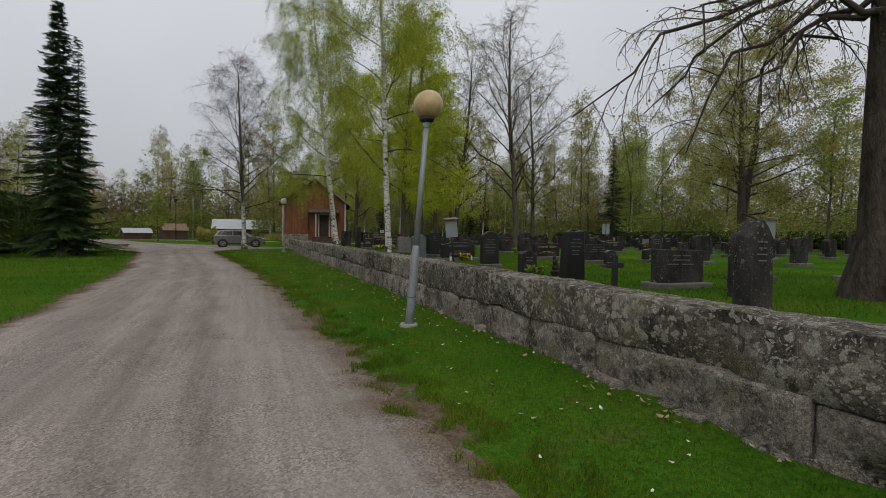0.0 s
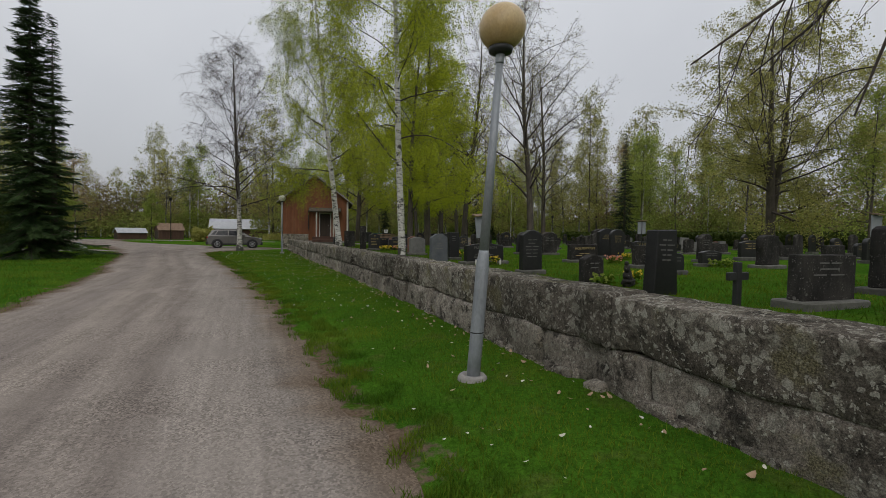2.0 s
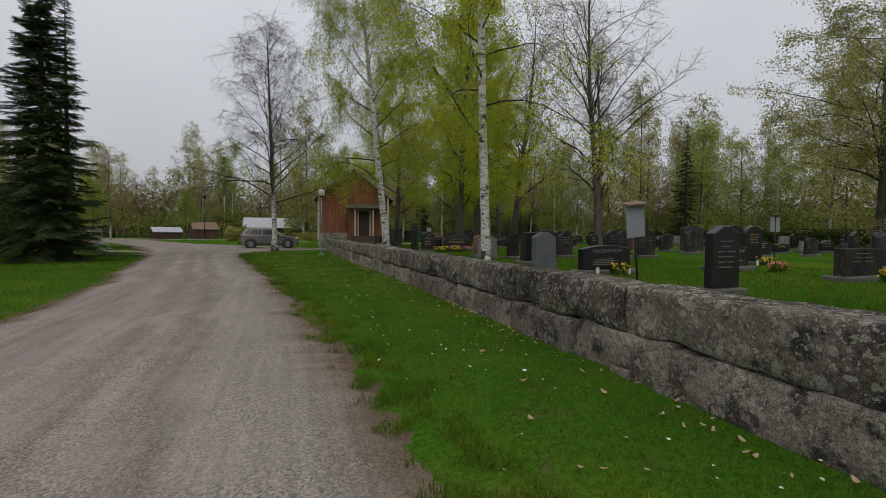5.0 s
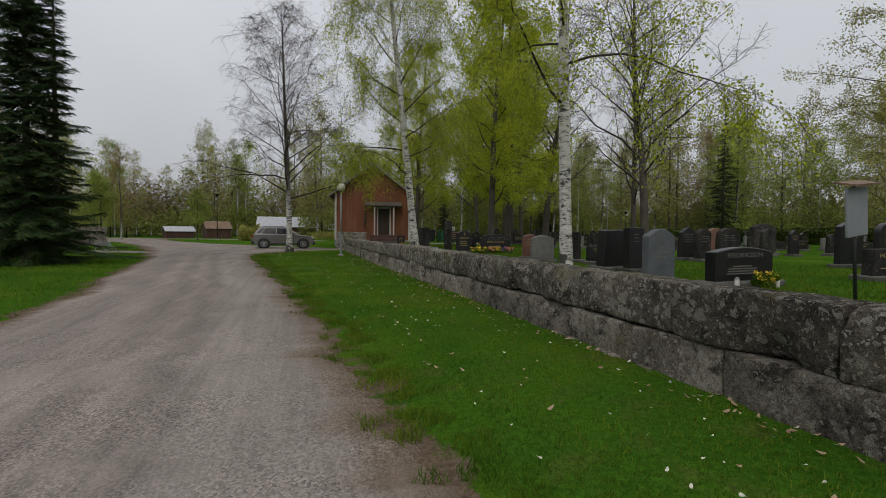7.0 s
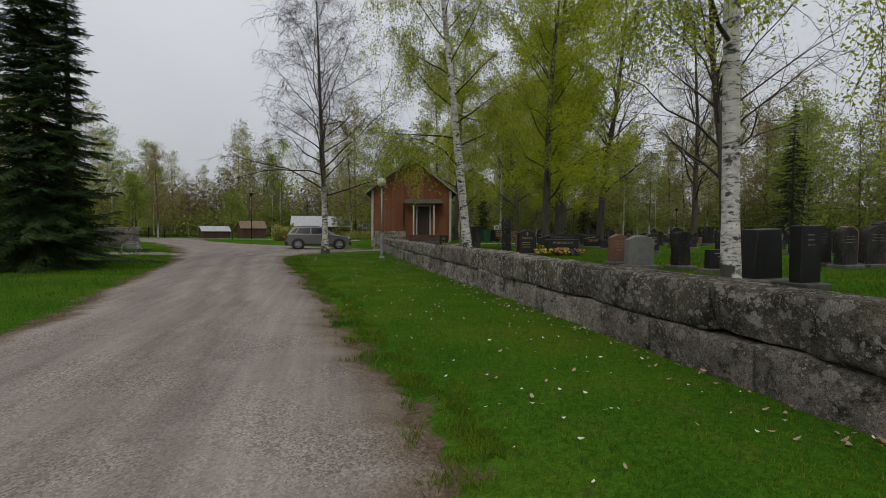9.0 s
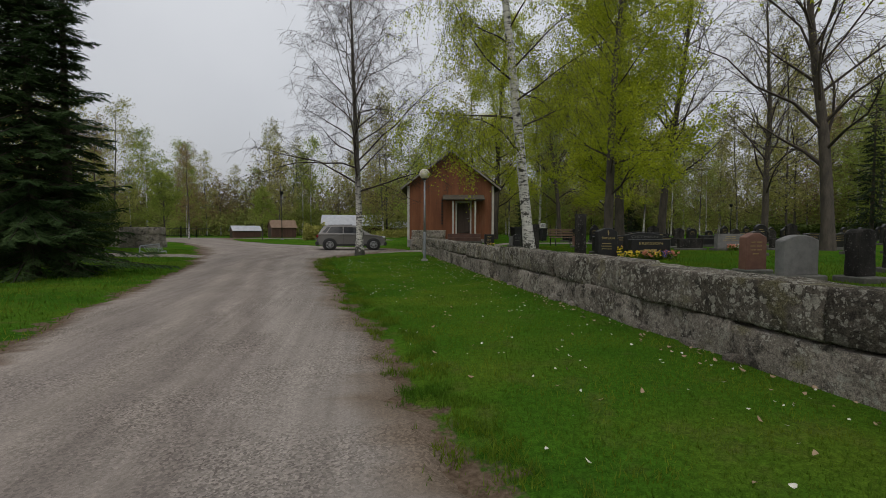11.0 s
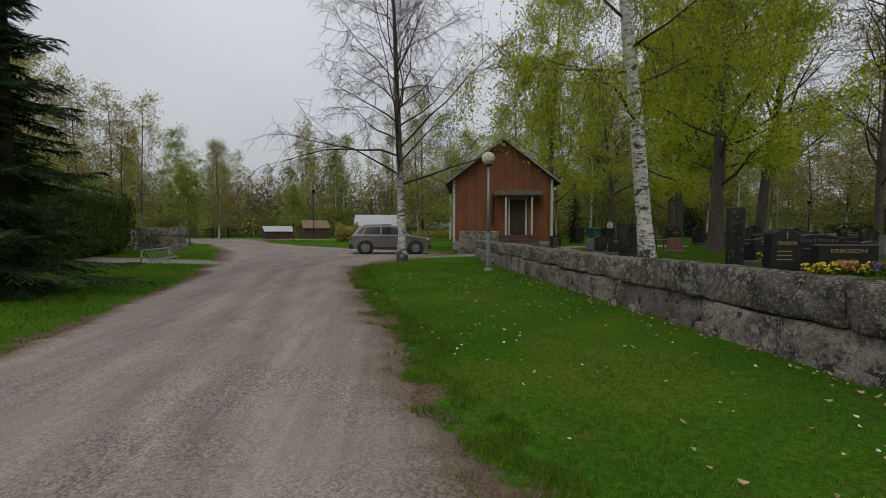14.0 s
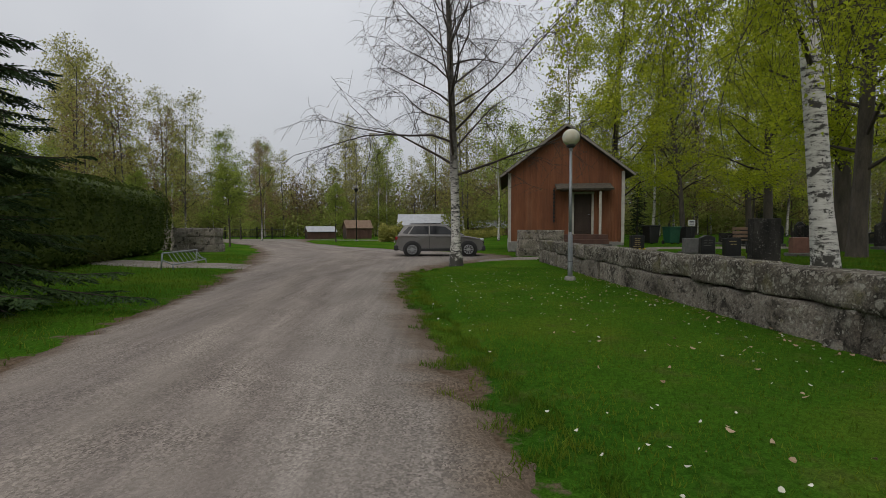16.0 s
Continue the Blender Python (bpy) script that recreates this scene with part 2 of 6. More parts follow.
def road_gravel():
    m, nt, b = nodes_of("gravel_road")
    uv = nt.nodes.new("ShaderNodeUVMap")
    sep = nt.nodes.new("ShaderNodeSeparateXYZ")
    nt.links.new(uv.outputs["UV"], sep.inputs["Vector"])
    wav = nt.nodes.new("ShaderNodeMath")
    wav.operation = "ADD"
    off = nt.nodes.new("ShaderNodeMath")
    off.operation = "MULTIPLY_ADD"
    off.inputs[1].default_value = 0.12
    off.inputs[2].default_value = -0.06
    nt.links.new(noise_of(nt, 0.9, 4.0), off.inputs[0])
    nt.links.new(sep.outputs["X"], wav.inputs[0])
    nt.links.new(off.outputs["Value"], wav.inputs[1])
    across = wav.outputs["Value"]
    band = ramp(nt, across, [(0.0, (0.13, 0.10, 0.07)), (0.05, (0.19, 0.15, 0.12)), (0.1, (0.315, 0.278, 0.245)), (0.27, (0.265, 0.232, 0.21)),
                             (0.38, (0.32, 0.282, 0.248)), (0.48, (0.25, 0.218, 0.195)), (0.55, (0.32, 0.282, 0.25)), (0.62, (0.25, 0.218, 0.195)),
                             (0.70, (0.33, 0.295, 0.265)), (0.87, (0.285, 0.255, 0.228)), (0.94, (0.205, 0.165, 0.13)), (1.0, (0.16, 0.122, 0.09))])
    fine_tracks = noise_of(nt, 1.0, 3.0, (9.0, 0.35, 1))
    band = mixed(nt, 0.5, band, ramp(nt, fine_tracks, [(0.35, (0.78, 0.77, 0.76)), (0.65, (1.14, 1.14, 1.14))]), "MULTIPLY")
    patch = noise_of(nt, 0.55, 5.0, (1.6, 0.5, 1))
    col = mixed(nt, 0.55, band, ramp(nt, patch, [(0.3, (0.55, 0.53, 0.51)), (0.7, (1.05, 1.03, 1.0))]), "MULTIPLY")
    vo = nt.nodes.new("ShaderNodeTexVoronoi")
    vo.inputs["Scale"].default_value = 75.0
    tc = nt.nodes.new("ShaderNodeTexCoord")
    nt.links.new(tc.outputs["Object"], vo.inputs["Vector"])
    grit = ramp(nt, vo.outputs["Color"], [(0.15, (0.45, 0.44, 0.43)), (0.6, (1.0, 1.0, 1.0)), (0.95, (1.5, 1.48, 1.45))])
    grit_where = ramp(nt, noise_of(nt, 1.1, 3.0), [(0.35, (0.25, 0.25, 0.25)), (0.65, (0.85, 0.85, 0.85))])
    col = mixed(nt, grit_where, col, mixed(nt, 1.0, col, grit, "MULTIPLY"))
    col = mixed(nt, 0.4, col, ramp(nt, noise_of(nt, 260.0, 2.0), [(0.3, (0.4, 0.4, 0.4)), (0.7, (1.2, 1.2, 1.2))]), "MULTIPLY")
    nt.links.new(col, b.inputs["Base Color"])
    b.inputs["Roughness"].default_value = 0.95
    b.inputs["Specular IOR Level"].default_value = 0.03
    bumped(nt, b, mixed(nt, 0.6, vo.outputs["Distance"], noise_of(nt, 160.0, 3.0)), 0.3, 0.006)
    return m


def lawn_ground():
    m, nt, b = nodes_of("mown_lawn")
    n1 = noise_of(nt, 0.35, 4.0)
    n2 = noise_of(nt, 2.5, 5.0)
    n3 = noise_of(nt, 90.0, 3.0)
    col = ramp(nt, n1, [(0.3, (0.034, 0.096, 0.010)), (0.5, (0.052, 0.125, 0.012)), (0.7, (0.095, 0.145, 0.017))])
    col = mixed(nt, ramp(nt, n2, [(0.55, (0, 0, 0)), (0.72, (0.7, 0.7, 0.7))]), col, (0.10, 0.105, 0.03))
    col = mixed(nt, 0.55, col, ramp(nt, noise_of(nt, 22.0, 4.0, rough=0.7), [(0.36, (0.4, 0.42, 0.4)), (0.62, (1.35, 1.3, 1.2))]), "MULTIPLY")
    col = mixed(nt, 0.6, col, ramp(nt, n3, [(0.3, (0.35, 0.4, 0.35)), (0.7, (1.3, 1.3, 1.2))]), "MULTIPLY")
    nt.links.new(col, b.inputs["Base Color"])
    at = nt.nodes.new("ShaderNodeAttribute")
    at.attribute_name = "trodden"
    wear = nt.nodes.new("ShaderNodeMath")
    wear.operation = "MULTIPLY_ADD"
    wear.inputs[1].default_value = 1.3
    nt.links.new(noise_of(nt, 1.7, 6.0, rough=0.7), wear.inputs[0])
    nt.links.new(at.outputs["Fac"], wear.inputs[2])
    soil = ramp(nt, noise_of(nt, 30.0, 4.0), [(0.35, (0.085, 0.06, 0.04)), (0.65, (0.165, 0.122, 0.088))])
    col = mixed(nt, ramp(nt, wear.outputs["Value"], [(0.92, (0, 0, 0)), (1.12, (1, 1, 1))]), col, soil)
    nt.links.new(col, b.inputs["Base Color"])
    b.inputs["Roughness"].default_value = 0.95
    b.inputs["Specular IOR Level"].default_value = 0.0
    bumped(nt, b, n3, 0.6, 0.03)
    return m


def painted_boards():
    m, nt, b = nodes_of("red_painted_boards")
    n1 = noise_of(nt, 1.5, 5.0, (1, 1, 0.25))
    n2 = noise_of(nt, 40.0, 3.0, (1, 1, 0.05))
    col = ramp(nt, n1, [(0.3, (0.155, 0.056, 0.024)), (0.55, (0.225, 0.085, 0.036)), (0.75, (0.265, 0.12, 0.06))])
    col = mixed(nt, 0.5, col, ramp(nt, n2, [(0.3, (0.55, 0.55, 0.55)), (0.7, (1.1, 1.1, 1.1))]), "MULTIPLY")
    col = random_tint(nt, col, 0.85, 1.12)
    nt.links.new(col, b.inputs["Base Color"])
    b.inputs["Roughness"].default_value = 0.85
    bumped(nt, b, n2, 0.3, 0.01)
    return m


M_WALL = granite_wall("lichened_granite", (0.135, 0.118, 0.099), (0.265, 0.236, 0.202), (0.36, 0.322, 0.275), 0.46, 0.6)
M_COPING = granite_wall("heavily_lichened_granite", (0.092, 0.08, 0.066), (0.17, 0.151, 0.127), (0.27, 0.243, 0.205), 0.38, 0.57)
M_ROAD = road_gravel()
M_LAWN = lawn_ground()
M_BIRCH = birch_bark("birch_bark", 0.45)
M_BIRCHD = birch_bark("greying_birch_bark", 0.47, True)
M_BARK = surface("grey_brown_bark", (0.05, 0.043, 0.035), (0.12, 0.10, 0.08), 4.0, 0.95, 0.9, 0, (1, 1, 0.3), 22.0, 0.03)
M_OLD = surface("old_lime_bark", (0.03, 0.025, 0.02), (0.10, 0.082, 0.064), 7.0, 0.95, 1.0, 0, (1, 1, 0.35), 18.0, 0.08, spec=0.1)
M_TWIG = surface("dark_twigs", (0.04, 0.031, 0.026), (0.075, 0.058, 0.046), 3.0, 0.9, 0)
M_REDTWIG = surface("reddish_twigs", (0.10, 0.06, 0.04), (0.16, 0.10, 0.065), 3.0, 0.9, 0)
M_NEEDLE = leafy("spruce_needles", (0.032, 0.062, 0.024), (0.058, 0.095, 0.036), 0.8, 0.08)
M_NEEDLE2 = leafy("far_spruce_needles", (0.02, 0.036, 0.02), (0.035, 0.055, 0.028), 0.8, 0.08)
M_HEDGE = leafy("thuja_sprays", (0.038, 0.06, 0.013), (0.08, 0.105, 0.024), 1.5, 0.15)
M_LEAF = leafy("young_birch_leaves", (0.33, 0.39, 0.03), (0.46, 0.51, 0.045), 0.5, 0.55)
M_LEAFG = leafy("fresh_green_leaves", (0.25, 0.32, 0.07), (0.34, 0.40, 0.09), 0.4, 0.52)
M_LEAFO = leafy("olive_opening_buds", (0.28, 0.28, 0.085), (0.37, 0.355, 0.115), 0.4, 0.52)
# thicket and brushwood: shade inside the wood is put into these darker leaf colours
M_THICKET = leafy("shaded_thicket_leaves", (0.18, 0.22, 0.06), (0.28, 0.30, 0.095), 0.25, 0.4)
M_BRUSH = leafy("brown_brushwood_buds", (0.19, 0.155, 0.085), (0.27, 0.23, 0.115), 0.25, 0.3)
M_LEAFR = leafy("rusty_catkins", (0.23, 0.165, 0.085), (0.29, 0.21, 0.11), 0.4, 0.4)
M_BLADE = leafy("grass_blades", (0.048, 0.115, 0.010), (0.128, 0.17, 0.016), 1.1, 0.3)
M_PETAL = surface("white_petals", (0.50, 0.48, 0.37), (0.72, 0.70, 0.60), 9.0, 0.7, 0)
M_DEAD = surface("dry_leaves", (0.26, 0.16, 0.09), (0.45, 0.34, 0.22), 5.0, 0.8, 0.2)
M_SOIL = surface("bare_soil", (0.07, 0.05, 0.035), (0.13, 0.10, 0.07), 3.0, 0.95, 0.6)
M_GALV = surface("galvanised_steel", (0.22, 0.24, 0.258), (0.34, 0.358, 0.375), 5.0, 0.5, 0.08, 0.35, (1, 1, 0.4))
M_CONC = surface("weathered_concrete", (0.22, 0.21, 0.195), (0.34, 0.325, 0.30), 6.0, 0.92, 0.4)
M_DARKMETAL = surface("black_metal", (0.015, 0.015, 0.016), (0.03, 0.03, 0.03), 8.0, 0.5, 0.05)
M_BOARDS = painted_boards()
M_TRIM = surface("old_white_paint", (0.44, 0.42, 0.36), (0.60, 0.58, 0.52), 4.0, 0.8, 0.2)
M_BARGE = surface("greyed_paint", (0.22, 0.20, 0.165), (0.36, 0.335, 0.28), 4.0, 0.85, 0.2)
M_ROOF = surface("dark_roofing", (0.06, 0.052, 0.045), (0.12, 0.105, 0.085), 2.5, 0.9, 0.4)
M_MOSSROOF = surface("mossy_shingles", (0.07, 0.06, 0.05), (0.14, 0.12, 0.085), 5.0, 0.9, 0.5)
M_DOOR = surface("dark_brown_door", (0.035, 0.025, 0.018), (0.06, 0.042, 0.03), 3.0, 0.75, 0.2, 0, (1, 1, 0.2))
M_BROWN = surface("brown_painted_planks", (0.075, 0.04, 0.03), (0.12, 0.066, 0.048), 3.0, 0.85, 0.3, 0, (1, 1, 0.2))
M_WOOD = surface("weathered_wood", (0.16, 0.10, 0.065), (0.26, 0.18, 0.12), 4.0, 0.85, 0.3, 0, (1, 1, 0.2))
M_BLACKST = surface("polished_black_granite", (0.010, 0.010, 0.011), (0.022, 0.021, 0.021), 9.0, 0.35, 0.0, 0, (1, 1, 1), 160.0, 0.01, 0.2)
M_DARKST = grave_granite()
M_GREYST = surface("grey_granite", (0.12, 0.117, 0.112), (0.2, 0.195, 0.185), 6.0, 0.7, 0.3, 0, (1, 1, 1), 120.0, 0.01, 0.15)
M_PLINTH = surface("mossy_base_stone", (0.055, 0.055, 0.045), (0.13, 0.125, 0.11), 5.0, 0.85, 0.4, 0, (1, 1, 1), 60.0, 0.01, 0.25)
M_BLUEST = surface("blue_grey_stone", (0.07, 0.077, 0.086), (0.115, 0.122, 0.13), 4.0, 0.65, 0.2, 0, (1, 1, 1), 90.0)
M_REDST = surface("red_brown_granite", (0.13, 0.06, 0.042), (0.21, 0.105, 0.075), 6.0, 0.5, 0.1, 0, (1, 1, 1), 110.0)
M_GOLD = surface("gilt_letters", (0.34, 0.25, 0.1), (0.46, 0.35, 0.15), 20.0, 0.45, 0, 0.2)
M_PALE = surface("pale_cut_letters", (0.11, 0.105, 0.1), (0.17, 0.165, 0.155), 20.0, 0.8, 0)
M_YEL = surface("yellow_flowers", (0.60, 0.42, 0.02), (0.78, 0.6, 0.05), 9.0, 0.6, 0)
M_ORANGE = surface("orange_pink_flowers", (0.65, 0.18, 0.10), (0.75, 0.36, 0.25), 9.0, 0.6, 0)
M_VIOLET = surface("violet_flowers", (0.09, 0.06, 0.22), (0.16, 0.12, 0.36), 9.0, 0.6, 0)
M_CANDLE = surface("white_candle", (0.62, 0.60, 0.55), (0.75, 0.73, 0.68), 9.0, 0.5, 0)
M_SIGN = surface("grey_sheet_panel", (0.20, 0.215, 0.235), (0.27, 0.285, 0.3), 3.0, 0.5, 0.05)
M_SHEETROOF = surface("pale_sheet_roof", (0.36, 0.37, 0.39), (0.48, 0.49, 0.51), 2.0, 0.5, 0.1, 0.1)
M_CARPAINT = surface("grey_car_paint", (0.185, 0.178, 0.17), (0.205, 0.198, 0.19), 2.0, 0.25, 0, 0.3)
M_PLASTIC = surface("black_plastic", (0.018, 0.018, 0.019), (0.028, 0.028, 0.028), 12.0, 0.6, 0.1)
M_CARGLASS = surface("tinted_car_glass", (0.012, 0.014, 0.016), (0.018, 0.02, 0.022), 2.0, 0.08, 0)
M_TYRE = surface("tyre_rubber", (0.014, 0.014, 0.014), (0.025, 0.025, 0.024), 15.0, 0.85, 0.2)
M_RIM = surface("alloy_rim", (0.42, 0.43, 0.44), (0.52, 0.53, 0.54), 9.0, 0.35, 0, 0.7)
M_LAMPRED = surface("red_lamp_lens", (0.20, 0.012, 0.012), (0.28, 0.02, 0.018), 9.0, 0.2, 0)
M_LAMPCLEAR = surface("clear_lamp_lens", (0.48, 0.5, 0.52), (0.6, 0.62, 0.64), 9.0, 0.15, 0)
M_GREENBIN = surface("green_bin_plastic", (0.02, 0.09, 0.05), (0.03, 0.12, 0.07), 5.0, 0.5, 0.05)
M_WHITE = surface("white_sheet", (0.68, 0.68, 0.66), (0.78, 0.78, 0.76), 5.0, 0.6, 0)


def globe_material(name, c1, c2):
    m = surface(name, c1, c2, 3.0, 0.35, 0, 0, (1, 1, 0.6))
    b = m.node_tree.nodes["Principled BSDF"]
    b.inputs["Subsurface Weight"].default_value = 0.4
    b.inputs["Subsurface Radius"].default_value = (0.06, 0.05, 0.03)
    return m


M_FARWOOD = surface("far_wood", (0.07, 0.066, 0.042), (0.16, 0.15, 0.09), 0.35, 0.95, 0, 0, (1, 1, 0.22), 2.5, spec=0.05)
M_GLOBE_Y = globe_material("yellowed_globe", (0.40, 0.27, 0.11), (0.56, 0.42, 0.22))
M_GLOBE_W = globe_material("opal_globe", (0.52, 0.49, 0.38), (0.64, 0.61, 0.5))


# ---- mesh helpers ----
def mesh_from(name, verts, faces, mat):
    me = bpy.data.meshes.new(name)
    me.from_pydata(verts, [], faces)
    me.materials.append(mat)
    me.update()
    return me


def smooth(me):
    me.polygons.foreach_set("use_smooth", [True] * len(me.polygons))
    return me


def part(name, bm, material, parent, label=""):
    """Links a bmesh as one mesh object under a thing or part."""
    me = bpy.data.meshes.new(name)
    bm.to_mesh(me)
    bm.free()
    me.materials.append(material)
    ob = new(name, me)
    ob.parent = parent
    return tagged(ob, label)


def link_part(name, me, parent, label=""):
    ob = new(name, me)
    ob.parent = parent
    return tagged(ob, label)


def base_at(name, x, y, z=0.0, rz=0.0, rx=0.0, ry=0.0):
    ob = new(name)
    ob.empty_display_size = 0.1
    ob.matrix_basis = pose(x, y, z, rx, ry, rz)
    return ob


def box(sx, sy, sz, cx=0.0, cy=0.0, cz=0.0, bevel=0.0, seg=1, rz=0.0):
    """A box in a new bmesh; cz is the height of its underside."""
    bm = bmesh.new()
    bmesh.ops.create_cube(bm, size=1.0)
    bmesh.ops.scale(bm, vec=(sx, sy, sz), verts=bm.verts)
    if bevel:
        bmesh.ops.bevel(bm, geom=bm.edges[:], offset=bevel, segments=seg, affect="EDGES", profile=0.5)
    if rz:
        bmesh.ops.rotate(bm, cent=(0, 0, 0), matrix=Matrix.Rotation(radians(rz), 3, "Z"), verts=bm.verts)
    bmesh.ops.translate(bm, vec=(cx, cy, cz + sz / 2), verts=bm.verts)
    return bm


def rod(a, b, r1, r2=None, seg=12):
    """A tapered rod from a to b in a new bmesh."""
    r2 = r1 if r2 is None else r2
    a, b = Vector(a), Vector(b)
    bm = bmesh.new()
    bmesh.ops.create_cone(bm, cap_ends=True, segments=seg, radius1=r1, radius2=r2, depth=(b - a).length)
    m = Matrix.Translation((a + b) / 2) @ (b - a).to_track_quat("Z", "Y").to_matrix().to_4x4()
    bmesh.ops.transform(bm, matrix=m, verts=bm.verts)
    for f in bm.faces:
        f.smooth = len(f.verts) == 4
    return bm


def lathe(profile, seg=24):
    """A turned body from (radius, height) pairs."""
    bm = bmesh.new()
    rings = []
    for r, z in profile:
        rings.append([bm.verts.new((r * math.cos(2 * math.pi * i / seg), r * math.sin(2 * math.pi * i / seg), z)) for i in range(seg)])
    for a, b in zip(rings, rings[1:]):
        for i in range(seg):
            f = bm.faces.new((a[i], a[(i + 1) % seg], b[(i + 1) % seg], b[i]))
            f.smooth = True
    bm.faces.new(rings[0][::-1])
    bm.faces.new(rings[-1])
    return bm


def prism(outline, depth, bevel=0.0, y0=0.0):
    """An outline in x and z, pushed along y from y0 by depth."""
    bm = bmesh.new()
    vs = [bm.verts.new((x, y0, z)) for x, z in outline]
    f = bm.faces.new(vs)
    got = bmesh.ops.extrude_face_region(bm, geom=[f])
    bmesh.ops.translate(bm, vec=(0, depth, 0), verts=[g for g in got["geom"] if isinstance(g, bmesh.types.BMVert)])
    bmesh.ops.recalc_face_normals(bm, faces=bm.faces)
    if bevel:
        bmesh.ops.bevel(bm, geom=bm.edges[:], offset=bevel, segments=1, affect="EDGES")
    return bm


def joined(*bms):
    out = bmesh.new()
    for b in bms:
        me = bpy.data.meshes.new("tmp")
        b.to_mesh(me)
        b.free()
        out.from_mesh(me)
        bpy.data.meshes.remove(me)
    return out


# ---- ground, road, paths ----
def lerp_rows(rows, y):
    for (y0, *a), (y1, *b) in zip(rows, rows[1:]):
        if y0 <= y <= y1:
            k = (y - y0) / (y1 - y0)
            k = k * k * (3 - 2 * k) * 0.5 + k * 0.5
            return [p + (q - p) * k for p, q in zip(a, b)]
    return list(rows[-1][1:])


ROAD = [(-40, -1.2, 3.0), (-10, -1.8, 1.6), (0, -2.1, 1.2), (8, -3.05, 0.78), (14, -3.5, 0.28), (18.5, -3.85, -0.25), (24, -4.85, -0.95), (28, -5.5, -1.6),
        (32, -6.15, -2.05), (34, -6.9, -2.0), (36, -7.3, -1.3), (38, -7.9, -0.2), (40, -8.6, 1.3), (42, -9.3, 2.2), (44, -10.0, 1.7), (46, -10.6, 0.2), (49, -11.8, -3.2),
        (56, -14.8, -8.2), (64, -19.5, -12.2), (70, -25, -14.2), (74, -34, -15.0), (78, -48, -15.3), (82, -55, -15.5)]
WALL_X = 2.7
WALL_END = 38.5
YARD = 0.42


def edge_wobble(y, s):
    return 0.16 * noise.noise(Vector((y * 0.7, s * 7.0, 0))) + 0.16 * noise.noise(Vector((y * 2.9, s * 13.0, 4))) + 0.12 * noise.noise(Vector((y * 8.0, s * 5.0, 9)))


def ground_z(x, y):
    """The lawn by the road lies at nought; the graveyard behind the wall is a terrace."""
    z = 0.03 * noise.noise(Vector((x * 0.15, y * 0.15, 3)))
    xl, xr = lerp_rows(ROAD, min(max(y, -40), 82))
    d = max(xl - x, x - xr)
    z += 0.05 * min(max(d / 0.8, 0.0), 1.0) - 0.02
    if x > xr:
        z += 0.06 * min((x - xr) / 1.5, 1.0) * min(max((27.0 - y) / 6.0, 0.0), 1.0)
    if x > WALL_X + 0.25:
        k = min(max((WALL_END + 2.0 - y) / 4.0, 0.0), 1.0)
        far = min(max((x - 5.0) / 3.0, 0.0), 1.0)
        k = max(k, far)
        z = z * (1 - k) + (YARD + 0.05 * noise.noise(Vector((x * 0.12, y * 0.12, 8)))) * k
    return z


def build_ground():
    xs = [-400, -250, -150, -100, -70, -50, -40] + [-34 + 2 * i for i in range(10)] + [-14 + 0.5 * i for i in range(33)] + [2.4, 2.7, 2.94, 2.96, 3.3]
    xs += [3.8 + 0.6 * i for i in range(20)] + [17 + 3 * i for i in range(12)] + [55, 65, 80, 100, 140, 200, 300, 420]
    ys = [-300, -150, -80, -50, -30, -20, -12] + [-8 + 0.5 * i for i in range(110)] + [48 + 2 * i for i in range(22)] + [95, 105, 120, 150, 200, 300, 420]
    verts = [(x, y, ground_z(x, y)) for y in ys for x in xs]
    n = len(xs)
    faces = [(j * n + i, j * n + i + 1, (j + 1) * n + i + 1, (j + 1) * n + i) for j in range(len(ys) - 1) for i in range(n - 1)]
    me = smooth(mesh_from("ground", verts, faces, M_LAWN))
    trod = me.attributes.new("trodden", "FLOAT", "POINT")
    for i, (x, y, z) in enumerate(verts):
        if -20 < y < 46 and -12 < x < 2.8:
            xl, xr = lerp_rows(ROAD, y)
            d = max(xl - x, (x - xr) * (1.2 if y > 8 else 0.9))
            trod.data[i].value = min(max(0.47 - 1.0 * d, 0.0), 0.6)
    g = new("ground", me)
    return tagged(g, "mown green spring lawn of the churchyard and verges", "lawn", kind="structure")


def build_road():
    verts, faces, uvs = [], [], []
    ys = [-40 + 1.0 * i for i in range(32)] + [-8 + 0.06 * i for i in range(922)] + [47.3 + 0.4 * i for i in range(87)]
    n = 20
    for y in ys:
        xl, xr = lerp_rows(ROAD, min(y, 82))
        xl, xr = xl + edge_wobble(y, 1) - 0.1, xr + edge_wobble(y, 2) + 0.1
        for i in range(n + 1):
            u = i / n
            x = xl + (xr - xl) * u
            crown = 0.035 * (1 - (2 * u - 1) ** 2)
            z = 0.02 + crown + 0.012 * noise.noise(Vector((x * 0.8, y * 0.5, 1)))
            if i in (0, n):
                z = ground_z(x, y) - 0.02
            verts.append((x, y, z))
            uvs.append((u, y / 4))
    w = n + 1
    for j in range(len(ys) - 1):
        for i in range(n):
            faces.append((j * w + i, j * w + i + 1, (j + 1) * w + i + 1, (j + 1) * w + i))
    me = smooth(mesh_from("road", verts, faces, M_ROAD))
    layer = me.uv_layers.new(name="UVMap")
    for loop in me.loops:
        layer.data[loop.index].uv = uvs[loop.vertex_index]
    return tagged(new("road", me), "compacted grey-brown gravel drive with tyre tracks", "gravel road", kind="structure")


